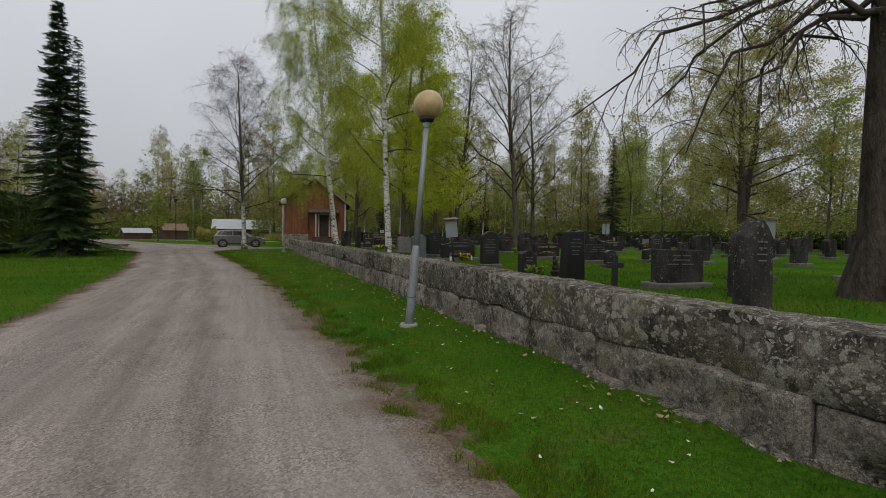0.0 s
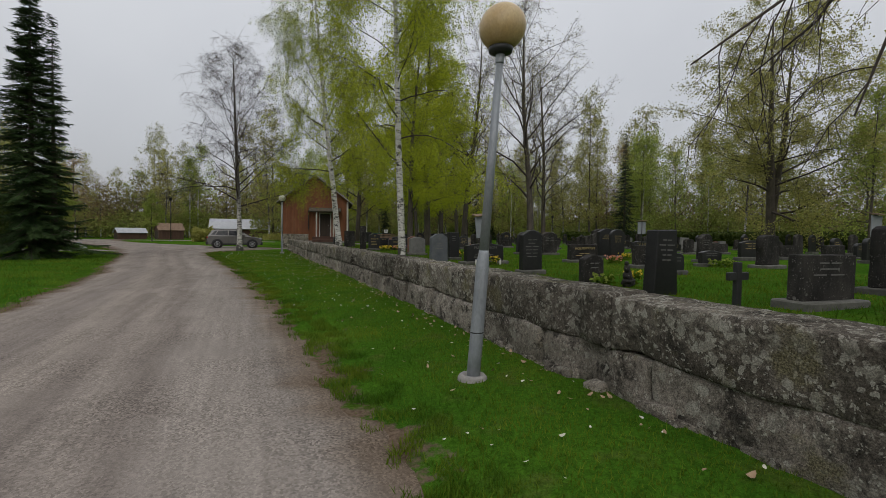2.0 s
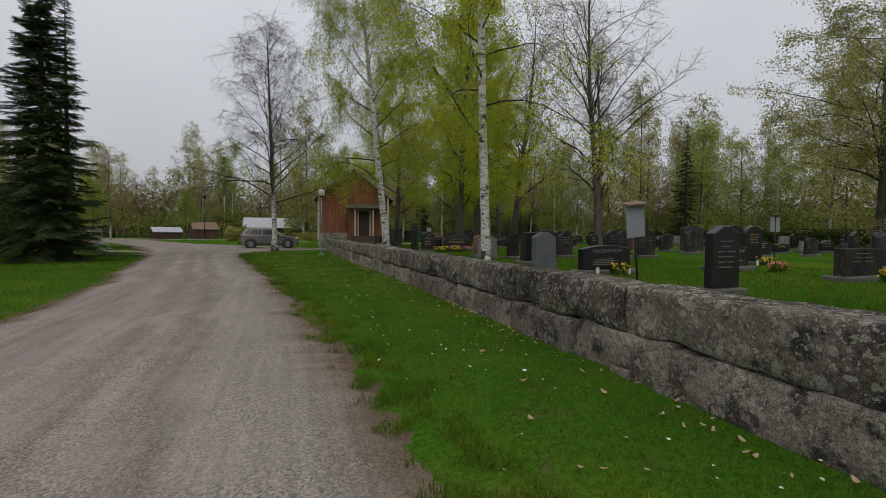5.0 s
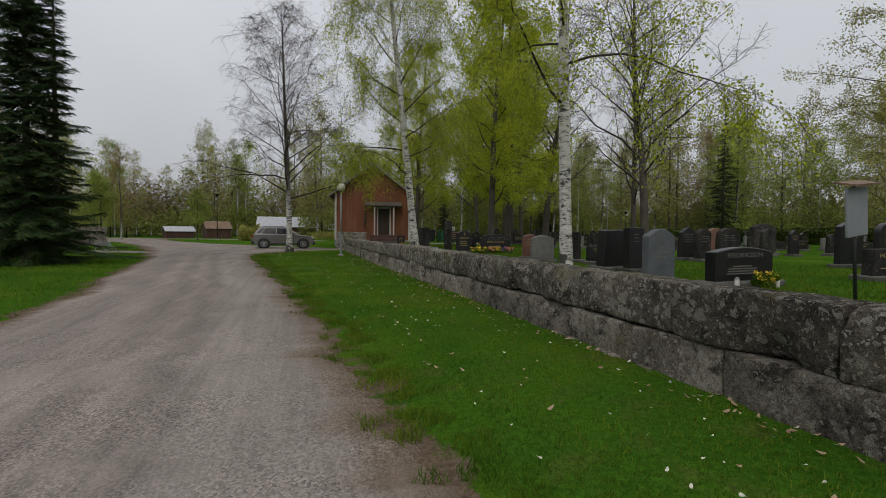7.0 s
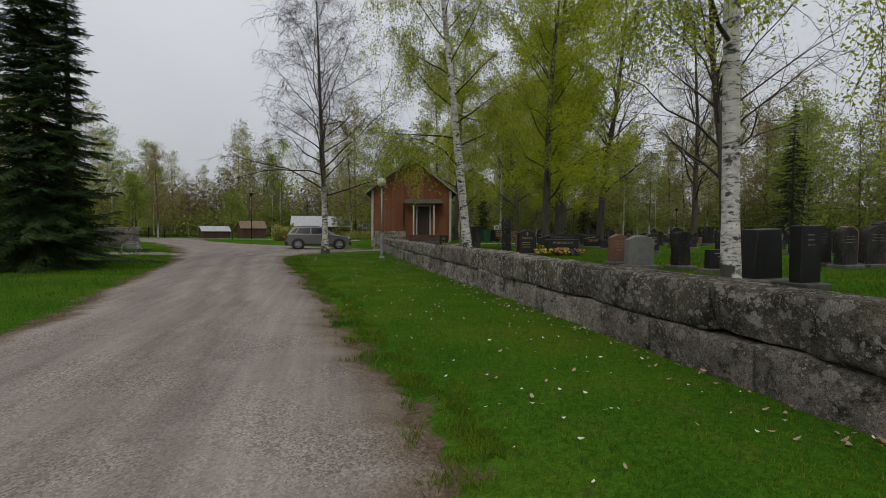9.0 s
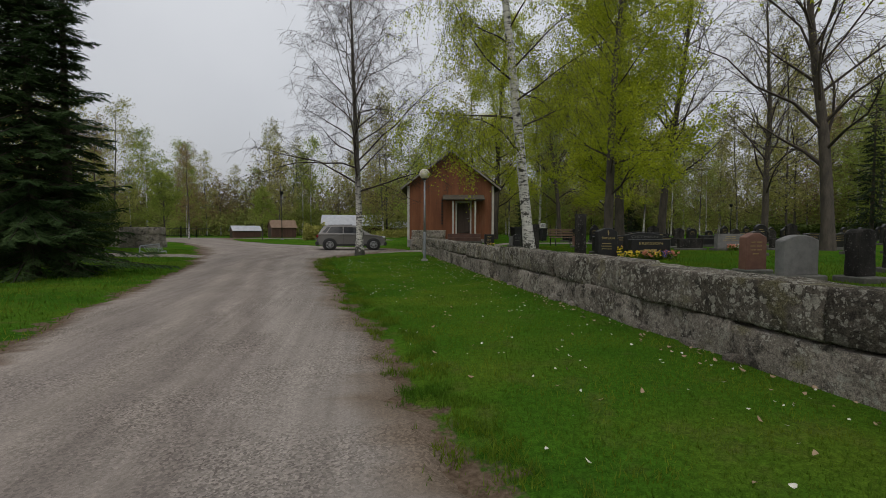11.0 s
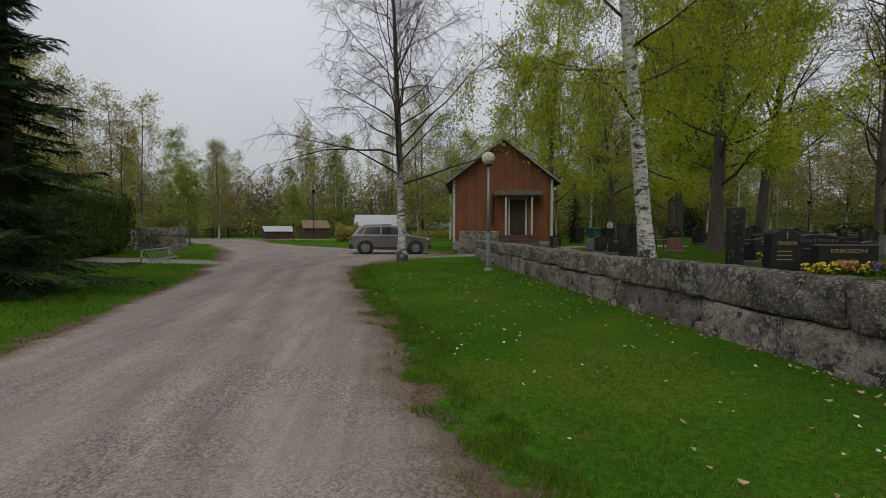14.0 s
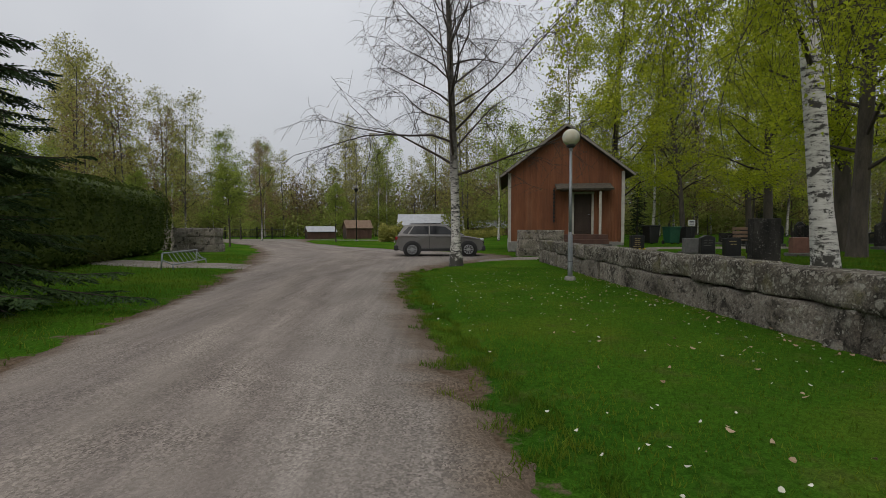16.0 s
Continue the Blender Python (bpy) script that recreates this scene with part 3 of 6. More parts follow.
def strip(name, pts, width, label, z=0.045):
    """A narrow gravel path along a line of points."""
    verts, faces, uvs = [], [], []
    line = []
    for (x0, y0), (x1, y1) in zip(pts, pts[1:]):
        for k in range(16):
            line.append((x0 + (x1 - x0) * k / 16, y0 + (y1 - y0) * k / 16))
    for j, (x, y) in enumerate(line):
        a, b = line[max(j - 1, 0)], line[min(j + 1, len(line) - 1)]
        d = Vector((b[0] - a[0], b[1] - a[1], 0)).normalized()
        s = Vector((-d.y, d.x, 0))
        for i in range(5):
            u = i / 4
            p = Vector((x, y, 0)) + s * ((u - 0.5) * width + (edge_wobble(j * 0.3, i + 3) * 0.6 if i in (0, 4) else 0))
            p.z = ground_z(p.x, p.y) + (z if 0 < i < 4 else -0.02)
            verts.append(tuple(p))
            uvs.append((0.1 + 0.8 * u, j * 0.1))
    for j in range(len(line) - 1):
        for i in range(4):
            faces.append((j * 5 + i, j * 5 + i + 1, (j + 1) * 5 + i + 1, (j + 1) * 5 + i))
    me = smooth(mesh_from(name, verts, faces, M_ROAD))
    layer = me.uv_layers.new(name="UVMap")
    for loop in me.loops:
        layer.data[loop.index].uv = uvs[loop.vertex_index]
    return tagged(new(name, me), label, "gravel path", kind="structure")


build_ground()
build_road()
strip("pavement_1", [(0.3, 39.6), (3.2, 40.2), (7.0, 40.4), (14.0, 40.2)], 1.3, "pale gravel path through the gap in the wall")
strip("pavement_2", [(-7.0, 36.8), (-9.6, 36.9), (-14.0, 39.2)], 2.6, "brown trodden gravel spur beside the lawn", 0.03)
strip("pavement_3", [(-15.0, 76.5), (-6.0, 73.0), (4.0, 66.0)], 1.6, "pale gravel path behind a strip of lawn", 0.04)


def far_wood():
    """The closed edge of the wood all round, far off: an uneven strip."""
    verts, faces = [], []
    n = 420
    for i in range(n + 1):
        a = 2 * math.pi * i / n
        r = 128 + 8 * noise.noise(Vector((math.cos(a) * 5, math.sin(a) * 5, 2)))
        x, y = 5 + r * math.cos(a), 30 + r * math.sin(a)
        top = 6.5 + 2.5 * noise.noise(Vector((i * 0.09, 1, 0))) + 2.2 * noise.noise(Vector((i * 0.37, 4, 0))) + 1.6 * noise.noise(Vector((i * 0.93, 7, 0)))
        verts += [(x, y, -0.5), (x, y, top)]
    for i in range(n):
        faces.append((2 * i, 2 * i + 2, 2 * i + 3, 2 * i + 1))
    return tagged(new("backdrop", mesh_from("backdrop", verts, faces, M_FARWOOD)), "hazy brown-green edge of the distant wood", "woodland", kind="structure")


far_wood()


# ---- trees ----
class Builder:
    def __init__(self):
        self.v, self.f, self.plain = [], [], False

    def tube(self, pts, radii, sides):
        v, f = self.v, self.f
        base = len(v)
        ref = Vector((0.31, 0.87, 0.38))
        for i, p in enumerate(pts):
            d = pts[min(i + 1, len(pts) - 1)] - pts[max(i - 1, 0)]
            a = d.cross(ref)
            if a.length < 1e-6:
                a = Vector((1, 0, 0))
            a.normalize()
            b = d.cross(a).normalized()
            r = radii[i]
            for k in range(sides):
                t = 2 * math.pi * k / sides
                v.append(tuple(p + (a * math.cos(t) + b * math.sin(t)) * r))
        for i in range(len(pts) - 1):
            for k in range(sides):
                k2 = (k + 1) % sides
                f.append((base + i * sides + k, base + i * sides + k2, base + (i + 1) * sides + k2, base + (i + 1) * sides + k))

    def leaf(self, p, size, rng, flat=0.0):
        a = Vector((rng.gauss(0, 1), rng.gauss(0, 1), rng.gauss(0, 1) * (1 - flat))).normalized()
        b = a.cross(Vector((rng.gauss(0, 1), rng.gauss(0, 1), rng.gauss(0, 1)))).normalized() * (size * 0.38)
        a = a * size * 0.5
        n = len(self.v)
        if self.plain:
            self.v += [tuple(p - a), tuple(p + b * 1.4), tuple(p + a)]
            self.f.append((n, n + 1, n + 2))
            return
        self.v += [tuple(p - a), tuple(p + b), tuple(p + a), tuple(p - b)]
        self.f.append((n, n + 1, n + 2, n + 3))

    def mesh(self, name, mat, shade=True):
        me = mesh_from(name, self.v, self.f, mat)
        return smooth(me) if shade else me


def bend(rng, start, way, length, steps, lift, wander):
    """A wandering line: lift adds upward (or downward) pull at each step."""
    pts, p, d = [start.copy()], start.copy(), way.normalized()
    for _ in range(steps):
        d = (d + Vector((rng.gauss(0, wander), rng.gauss(0, wander), rng.gauss(0, wander) + lift))).normalized()
        p = p + d * (length / steps)
        pts.append(p.copy())
    return pts


def on_line(pts, t):
    k = t * (len(pts) - 1)
    i = min(int(k), len(pts) - 2)
    return pts[i].lerp(pts[i + 1], k - i), (pts[i + 1] - pts[i]).normalized()


def grow_tree(seed, height, radius, first, n1, reach, rise, n2, n3, droop, leaves, leaf_size, fork=1, lean=(0, 0), profile=0.75, twig=0.004, side=8, hang=0.5, wander=0.16, coarse=False, extra=(), plain=False, limb=0.42, spread=None, sway=0.022, flare=1.25, stout=0.22):
    """Returns builders for trunk, limbs, twigs and leaves of a broadleaved tree."""
    rng = random.Random(seed)
    trunk, limbs, twigs, leaf = Builder(), Builder(), Builder(), Builder()
    leaf.plain = coarse or plain
    stems = []
    for s in range(fork):
        way = Vector((lean[0] + (0.16 * math.cos(s * 2.5 + seed) if fork > 1 else 0), lean[1] + (0.16 * math.sin(s * 2.5 + seed) if fork > 1 else 0), 1))
        pts = bend(rng, Vector((0.22 * s, 0.1 * s, -0.1)), way, height * (1 - 0.08 * s), 14, 0.05, sway)
        rad = [radius * (flare if i == 0 else 1.0) * (1 - i / 14.6) ** 0.8 for i in range(15)]
        trunk.tube(pts, rad, side)
        stems.append((pts, rad))
    for pts, rad in stems:
        turn = rng.random() * 6.28
        for i in range(n1):
            s = (i + rng.random() * 0.7) / n1
            t = (first + (height - first) * s ** 0.9) / height
            if t > 0.985:
                continue
            p, along = on_line(pts, t)
            turn += 2.4 + rng.gauss(0, 0.3)
            el = radians(rise + 22 * s + rng.gauss(0, 7))
            way = Vector((math.cos(turn) * math.cos(el), math.sin(turn) * math.cos(el), math.sin(el)))
            ln = reach * ((1 - s) ** profile * 0.92 + 0.12) * rng.uniform(0.75, 1.15) * min(1.0, 0.55 + 2.2 * s + 0.25)
            r = max(rad[int(t * 14)] * limb * (1 - 0.3 * s), twig * 2)
            steps = 4 if coarse else 7
            b1 = bend(rng, p, way, ln, steps, 0.03 - droop * 0.05, wander)
            if i >= len(extra):
                limbs.tube(b1, [r * (1 - j / (steps + 0.6)) for j in range(steps + 1)], 4 if coarse else 5)
            if i < len(extra):
                z0, target = extra[i]
                p, along = on_line(pts, z0 / height)
                target = Vector(target)
                ln = (target - p).length
                mid = (p + target) / 2 + Vector((0, 0, 0.16 * ln))
                b1 = [p.lerp(mid, k / 6).lerp(mid.lerp(target, k / 6), k / 6) + Vector((rng.gauss(0, 0.13), rng.gauss(0, 0.13), rng.gauss(0, 0.13))) * (k > 0) for k in range(7)]
                r = radius * stout
                limbs.tube(b1, [r * (1 - k / 6.5) + 0.006 for k in range(7)], 7)
            thin = max(2, round(n2 * (1.0 - 0.62 * s)))
            for j in range(thin):
                t2 = 0.22 + 0.76 * (j + rng.random()) / thin
                q, al = on_line(b1, t2)
                w2 = (al * 0.7 + Vector((rng.gauss(0, 0.75), rng.gauss(0, 0.75), rng.gauss(0.12, 0.5)))).normalized()
                l2 = ln * (0.42 - 0.2 * t2) * rng.uniform(0.7, 1.3) + 0.25
                b2 = bend(rng, q, w2, l2, 2 if coarse else 4, -droop * 0.12, 0.18)
                r2 = max(r * 0.35 * (1 - 0.5 * t2), twig * 1.4)
                limbs.tube(b2, [r2, r2 * 0.7, twig] if coarse else [r2, r2 * 0.85, r2 * 0.65, r2 * 0.5, twig], 3)
                for k in range(n3):
                    t3 = 0.15 + 0.85 * (k + rng.random()) / n3
                    q3, al3 = on_line(b2, min(t3, 1.0))
                    w3 = (al3 * 0.5 + Vector((rng.gauss(0, 0.7), rng.gauss(0, 0.7), rng.gauss(-droop * 0.5, 0.45)))).normalized()
                    l3 = rng.uniform(0.35, 1.0) * hang + 0.12
                    b3 = bend(rng, q3, w3, l3, 1 if coarse else 3, -droop * 0.35, 0.15)
                    twigs.tube(b3, [twig, twig * 0.5] if coarse else [twig, twig * 0.85, twig * 0.7, twig * 0.45], 3)
                    for _ in range(leaves):
                        q4, _d = on_line(b3, rng.random())
                        leaf.leaf(q4 + Vector((rng.gauss(0, 0.05), rng.gauss(0, 0.05), rng.gauss(-0.02, 0.05))) * (spread or (7.0 if coarse else 1.5)), leaf_size * rng.uniform(0.6, 1.3), rng)
    return trunk, limbs, twigs, leaf


def tree_thing(name, geo, bark, twig_mat, leaf_mat, label, category="tree", group="", limb_mat=None):
    trunk, limbs, twigs, leaf = geo
    t = base_at(name, 0, 0)
    link_part("trunk", trunk.mesh("trunk", bark), t)
    off = len(limbs.v)
    limbs.v += twigs.v
    limbs.f += [tuple(i + off for i in f) for f in twigs.f]
    tagged(link_part("crown", limbs.mesh("crown", twig_mat), t), kind="stuff")
    if leaf.v:
        tagged(link_part("foliage", leaf.mesh("foliage", leaf_mat, False), t), kind="stuff")
    return tagged(t, label, category, group)


def put(thing, x, y, z, rz=0.0, s=1.0):
    thing.matrix_basis = pose(x, y, z, 0, 0, rz) @ Matrix.Diagonal((s, s, s, 1))
    return thing


def spruce_geo(seed, height, reach, step=0.26, per=8, sprays=14, narrow=0.9, fine=3):
    rng = random.Random(seed)
    trunk, wood, needles = Builder(), Builder(), Builder()
    pts = [Vector((0, 0, -0.1 + height * i / 12)) for i in range(13)]
    trunk.tube(pts, [height * 0.013 * (1 - i / 12.3) for i in range(13)], 8)
    z, turn = 0.35, 0.0
    while z < height - 0.15:
        s = z / height
        ring = reach * ((1 - s) ** narrow * 0.95 + 0.03) * (1 if s > 0.1 else 1.18)
        for i in range(per if s < 0.75 else max(4, per - 3)):
            turn += 6.283 / per + rng.gauss(0, 0.25)
            ln = ring * rng.uniform(0.45, 1.2) * (1 + 0.6 * noise.noise(Vector((math.cos(turn) * 1.5, math.sin(turn) * 1.5, z * 0.9 + seed))))
            ln = min(ln, ring * 1.2)
            el = 0.35 * s - 0.30 + rng.gauss(0, 0.1)
            way = Vector((math.cos(turn) * math.cos(el), math.sin(turn) * math.cos(el), math.sin(el)))
            b = bend(rng, Vector((0, 0, z + rng.uniform(-0.1, 0.1))), way, ln, 5, -0.03 + 0.02 * s, 0.05)
            b[-1].z += 0.16 * ln * 0.5
            b[-2].z += 0.03 * ln
            wood.tube(b, [0.018 * (1 - j / 5.5) + 0.003 for j in range(6)], 3)
            n = max(4, int(sprays * (0.3 + ln / reach)))
            for j in range(n):
                t = 0.15 + 0.85 * (j + rng.random() * 0.8) / n
                q, al = on_line(b, min(t, 1.0))
                sd = 1 if j % 2 else -1
                out = Vector((-al.y, al.x, 0)).normalized() * sd
                w = (al * 0.8 + out * rng.uniform(0.5, 1.0) + Vector((0, 0, rng.uniform(-0.75, 0.02)))).normalized()
                l = (0.16 + (0.15 if fine > 3 else 0.30) * (1 - t) * min(ln, 2.2)) * rng.uniform(0.7, 1.2)
                up = w.cross(out).normalized()
                flat = w.cross(Vector((0, 0, 1))).normalized()
                for spine in range(fine):
                    t0 = l * spine / fine
                    a = q + w * t0
                    e = q + (w + flat * (0.55 if spine % 2 else -0.55) * (fine > 3)) * (l * 0.5 if fine > 3 else l * 0.48) + w * t0
                    wd = (0.045 + 0.06 * (1 - spine / fine)) * (0.3 if fine > 3 else 1.0) * (0.6 + 0.4 * min(ln, 2) / 2)
                    m = (a + e) / 2
                    k = len(needles.v)
                    needles.v += [tuple(a), tuple(m + flat * wd + Vector((0, 0, -0.3 * wd))), tuple(e), tuple(m - flat * wd + Vector((0, 0, -0.3 * wd))), tuple(m + Vector((0, 0, 0.4 * wd))), tuple(m - Vector((0, 0, 0.7 * wd)))]
                    needles.f += [(k, k + 1, k + 2, k + 3), (k, k + 4, k + 2, k + 5)]
        z += step * (1 - 0.45 * s) * rng.uniform(0.8, 1.2)
    return trunk, wood, needles


def spruce_thing(geo, label, mat=None, group=""):
    trunk, wood, needles = geo
    t = base_at("spruce_tree", 0, 0)
    link_part("trunk", trunk.mesh("trunk", M_BARK), t)
    tagged(link_part("crown", wood.mesh("crown", M_TWIG), t), kind="stuff")
    tagged(link_part("foliage", needles.mesh("foliage", mat or M_NEEDLE, False), t), kind="stuff")
    return tagged(t, label, "spruce", group)


def build_trees():
    # the birches that the walk passes
    a = grow_tree(11, 16.8, 0.17, 3.3, 38, 3.9, 26, 10, 13, 1.25, 30, 0.062, plain=True, spread=1.9, limb=0.26, hang=1.35, lean=(-0.09, 0.0), twig=0.0042, profile=0.42, wander=0.14)
    put(tree_thing("birch_tree", a, M_BIRCH, M_TWIG, M_LEAF, "white-barked birch with drooping young yellow-green leaves behind the wall", "birch"), 4.74, 28.2, YARD - 0.02, 0)
    b = grow_tree(23, 15.5, 0.115, 3.2, 36, 3.3, 28, 9, 12, 1.1, 30, 0.058, plain=True, spread=1.8, limb=0.28, hang=1.05, lean=(-0.08, 0.0), twig=0.0034, profile=0.45, sway=0.012)
    put(tree_thing("birch_tree", b, M_BIRCH, M_TWIG, M_LEAF, "slender white birch with fresh leaves just inside the wall", "birch"), 4.68, 16.5, YARD - 0.02, 0)
    c = grow_tree(35, 13.4, 0.165, 2.9, 44, 5.6, 34, 12, 11, 0.55, 2, 0.036, plain=True, limb=0.36, hang=0.8, twig=0.006, profile=0.7, wander=0.12, sway=0.006, flare=1.6)
    put(tree_thing("birch_tree", c, M_BIRCHD, M_TWIG, M_LEAFR, "bare spreading birch on the verge by the parked car", "birch"), -0.5, 36.7, 0.0, 10)
    # spruces by the drive
    s1 = spruce_geo(3, 12.2, 2.5, 0.22, 9, 36, 1.0, 5)
    put(spruce_thing(s1, "tall dark green spruce with branches down to the lawn"), -8.45, 27.5, 0.0)
    s2 = spruce_geo(4, 10.7, 0.7, 0.26, 7, 11, 0.7, 5)
    put(spruce_thing(s2, "slim dark spruce close beside a taller one"), -7.75, 27.7, 0.0)
    s3 = spruce_geo(5, 11.0, 3.9, 0.34, 8, 12)
    put(spruce_thing(s3, "broad dark spruce at the edge of the drive"), -13.0, 27.5, 0.0, 50)
    # old lime at the start, bare, with long limbs
    old = grow_tree(47, 15.0, 0.29, 4.4, 24, 4.6, 12, 11, 9, 0.8, 3, 0.04, hang=0.34, twig=0.0055, profile=0.4, side=16, wander=0.26, flare=1.95, stout=0.19,
                    extra=((4.5, (-1.9, 0.95, 4.7)), (5.5, (-3.95, 2.5, 3.05)), (5.1, (-2.4, 1.75, 2.55)), (4.7, (-1.9, 1.3, 2.95)), (5.6, (-2.9, 1.2, 3.9)), (4.9, (-1.0, 1.6, 3.3)), (5.2, (-1.5, 3.4, 3.7))))
    put(tree_thing("lime_tree", old, M_OLD, M_TWIG, M_LEAFO, "old rough-barked lime with long bare limbs and opening buds", "tree"), 8.85, 3.95, YARD - 0.05, 0)
    # spreading olive tree pair in the graveyard
    sp = grow_tree(59, 17.0, 0.36, 2.8, 26, 8.2, 20, 10, 10, 0.2, 22, 0.135, coarse=True, spread=4.0, limb=0.32, fork=2, hang=0.8, twig=0.009, profile=0.42, wander=0.2)
    put(tree_thing("maple_tree", sp, M_BARK, M_TWIG, M_LEAFO, "wide-crowned twin-stemmed maple in olive spring flush", "tree"), 37.0, 25.6, YARD, 80)
    # linden with green leaves near the building
    li = grow_tree(61, 19.0, 0.27, 2.6, 36, 5.2, 24, 8, 9, 0.3, 26, 0.132, coarse=True, spread=4.2, limb=0.32, hang=0.7, twig=0.008, profile=0.55)
    linden = tree_thing("linden_tree", li, M_BARK, M_TWIG, M_LEAF, "tall linden in fresh yellow-green leaf among the graves", "tree", "lindens of the graveyard")
    put(linden, 13.45, 37.6, YARD, 10)
    copy_thing(linden, pose(11.0, 53.0, 0.3, 0, 0, 120))
    copy_thing(linden, pose(10.8, 34.2, YARD, 0, 0, 75) @ Matrix.Diagonal((0.8, 0.8, 0.85, 1)))
    copy_thing(linden, pose(19.5, 49.5, 0.3, 0, 0, 250))
    copy_thing(linden, pose(27.0, 62.0, 0.3, 0, 0, 310))
    # tall bare tree
    ba = grow_tree(71, 19.0, 0.27, 3.6, 38, 6.6, 42, 11, 9, 0.3, 4, 0.075, coarse=True, spread=4.0, limb=0.4, hang=0.8, twig=0.009, profile=0.42, wander=0.18)
    bare = tree_thing("alder_tree", ba, M_BARK, M_TWIG, M_LEAFO, "tall bare dark-stemmed tree with fine crown of twigs", "tree", "bare trees of the graveyard")
    put(bare, 18.7, 30.6, YARD, 0, 0.94)
    copy_thing(bare, pose(29.0, 44.0, YARD, 0, 0, 130))
    copy_thing(bare, pose(18.0, 26.5 + 14, YARD, 0, 0, 220))
    copy_thing(bare, pose(21.0, 29.0 + 33, YARD, 0, 0, 60))
    # spruces far in the graveyard
    fs = spruce_thing(spruce_geo(81, 17.5, 3.0, 0.45, 7, 10), "dark pointed spruce far among the graves", M_NEEDLE2, "far spruces")
    put(fs, 44.0, 48.0, YARD, 0, 0.8)
    copy_thing(fs, pose(43.0, 82.0, YARD, 0, 0, 90))
    copy_thing(fs, pose(16.0, 60.0, YARD, 0, 0, 200) @ Matrix.Diagonal((0.55, 0.55, 0.5, 1)))
    copy_thing(fs, pose(33.0, 68.0, YARD, 0, 0, 290) @ Matrix.Diagonal((0.7, 0.7, 0.6, 1)))
    # small fresh green trees by the bend
    yo = grow_tree(91, 5.6, 0.07, 1.3, 14, 1.9, 38, 7, 6, 0.1, 16, 0.11, hang=0.4, twig=0.006, profile=0.6)
    young = tree_thing("young_tree", yo, M_BARK, M_TWIG, M_LEAFG, "small young tree in bright green leaf on the lawn", "tree", "young trees by the bend")
    put(young, -15.8, 54.8, 0.0)
    copy_thing(young, pose(-10.9, 67.7, 0.0, 0, 0, 100))
    copy_thing(young, pose(-24.5, 58.0, 0.0, 0, 0, 200))
    # woods round the churchyard
    kinds = []
    far = "trees of the surrounding wood"
    for seed, mat, bark, lab, h in ((101, M_LEAFG, M_BIRCH, "far birch in thin pale green leaf", 15.0), (102, M_LEAFO, M_BIRCHD, "far birch in olive bud", 16.0), (103, M_LEAFR, M_BIRCHD, "far leafless birch with rusty catkins", 15.5),
                                   (104, M_LEAFG, M_BARK, "far tree in light green leaf", 13.0), (105, M_LEAFO, M_BARK, "far tall tree just breaking bud", 17.0)):
        g = grow_tree(seed, h * 1.15, 0.15, 2.0, 24, 4.6, 34, 6, 4, 0.7, 13 if seed != 103 else 8, 0.25, hang=1.2, twig=0.012, profile=0.42, side=6, coarse=True, limb=0.34)
        kinds.append(tree_thing("wood_tree", g, bark, M_REDTWIG if seed == 103 else M_TWIG, mat, lab, "tree", far))
    rng = random.Random(7)
    first = {}
    spots = []
    for i in range(42):   # ahead, beyond the car park
        spots.append((-62 + i * 2.1 + rng.gauss(0, 1.0), 97 + rng.uniform(0, 17)))
    for i in range(16):   # left
        spots.append((-40 - rng.uniform(0, 16), 40 + i * 3.6 + rng.gauss(0, 1)))
    for i in range(22):   # behind the building
        spots.append((2 + i * 2.2 + rng.gauss(0, 1.2), 66 + rng.uniform(0, 22)))
    for i in range(12):   # thicker wood behind the graves
        spots.append((22 + i * 3.0 + rng.gauss(0, 1.5), 62 + rng.uniform(0, 24)))
    for i in range(40):   # right side of the graveyard
        spots.append((50 + rng.uniform(0, 20), 100 - i * 3.0 + rng.gauss(0, 1.5)))
    for i in range(16):   # deep wood beyond the graves
        spots.append((34 + rng.uniform(0, 22) + i * 1.9, 84 - i * 2.7 + rng.gauss(0, 3)))
    for i in range(4):   # behind the walker
        spots.append((-40 + i * 26.0, -45 - rng.uniform(0, 12)))
    for x, y in spots:
        if math.hypot(x - 44, y - 48) < 6 or abs(y - 92.5) < 4 and -8 < x < 11:
            continue
        k = rng.choices(range(5), (3, 3, 2, 2, 3))[0]
        s = rng.uniform(0.7, 1.1)
        m = pose(x, y, ground_z(x, y) - 0.05, 0, 0, rng.uniform(0, 360)) @ Matrix.Diagonal((s, s, s * rng.uniform(0.9, 1.1), 1))
        if k in first:
            copy_thing(kinds[k], m)
        else:
            first[k] = True
            kinds[k].matrix_basis = m
    # tall birches on the lawn behind the gate pier, a lone one by the fence, a green one behind the lime
    for k, x, y, s in ((1, -30.2, 59.5, 0.86), (2, -28.2, 61.5, 0.9), (1, -26.4, 60.0, 0.78), (2, -24.8, 63.0, 0.76), (1, -23.0, 62.5, 0.72), (2, -32.5, 64.0, 0.95), (2, -19.4, 71.0, 0.70), (3, -30.5, 57.0, 0.5), (3, 36.0, 19.0, 0.68), (0, -41.0, 66.0, 0.9), (3, -24.5, 78.0, 0.55), (1, -13.5, 95.0, 0.85)):
        copy_thing(kinds[k], pose(x, y, ground_z(x, y) - 0.05, 0, 0, 47.0 * x) @ Matrix.Diagonal((s, s, s, 1)))


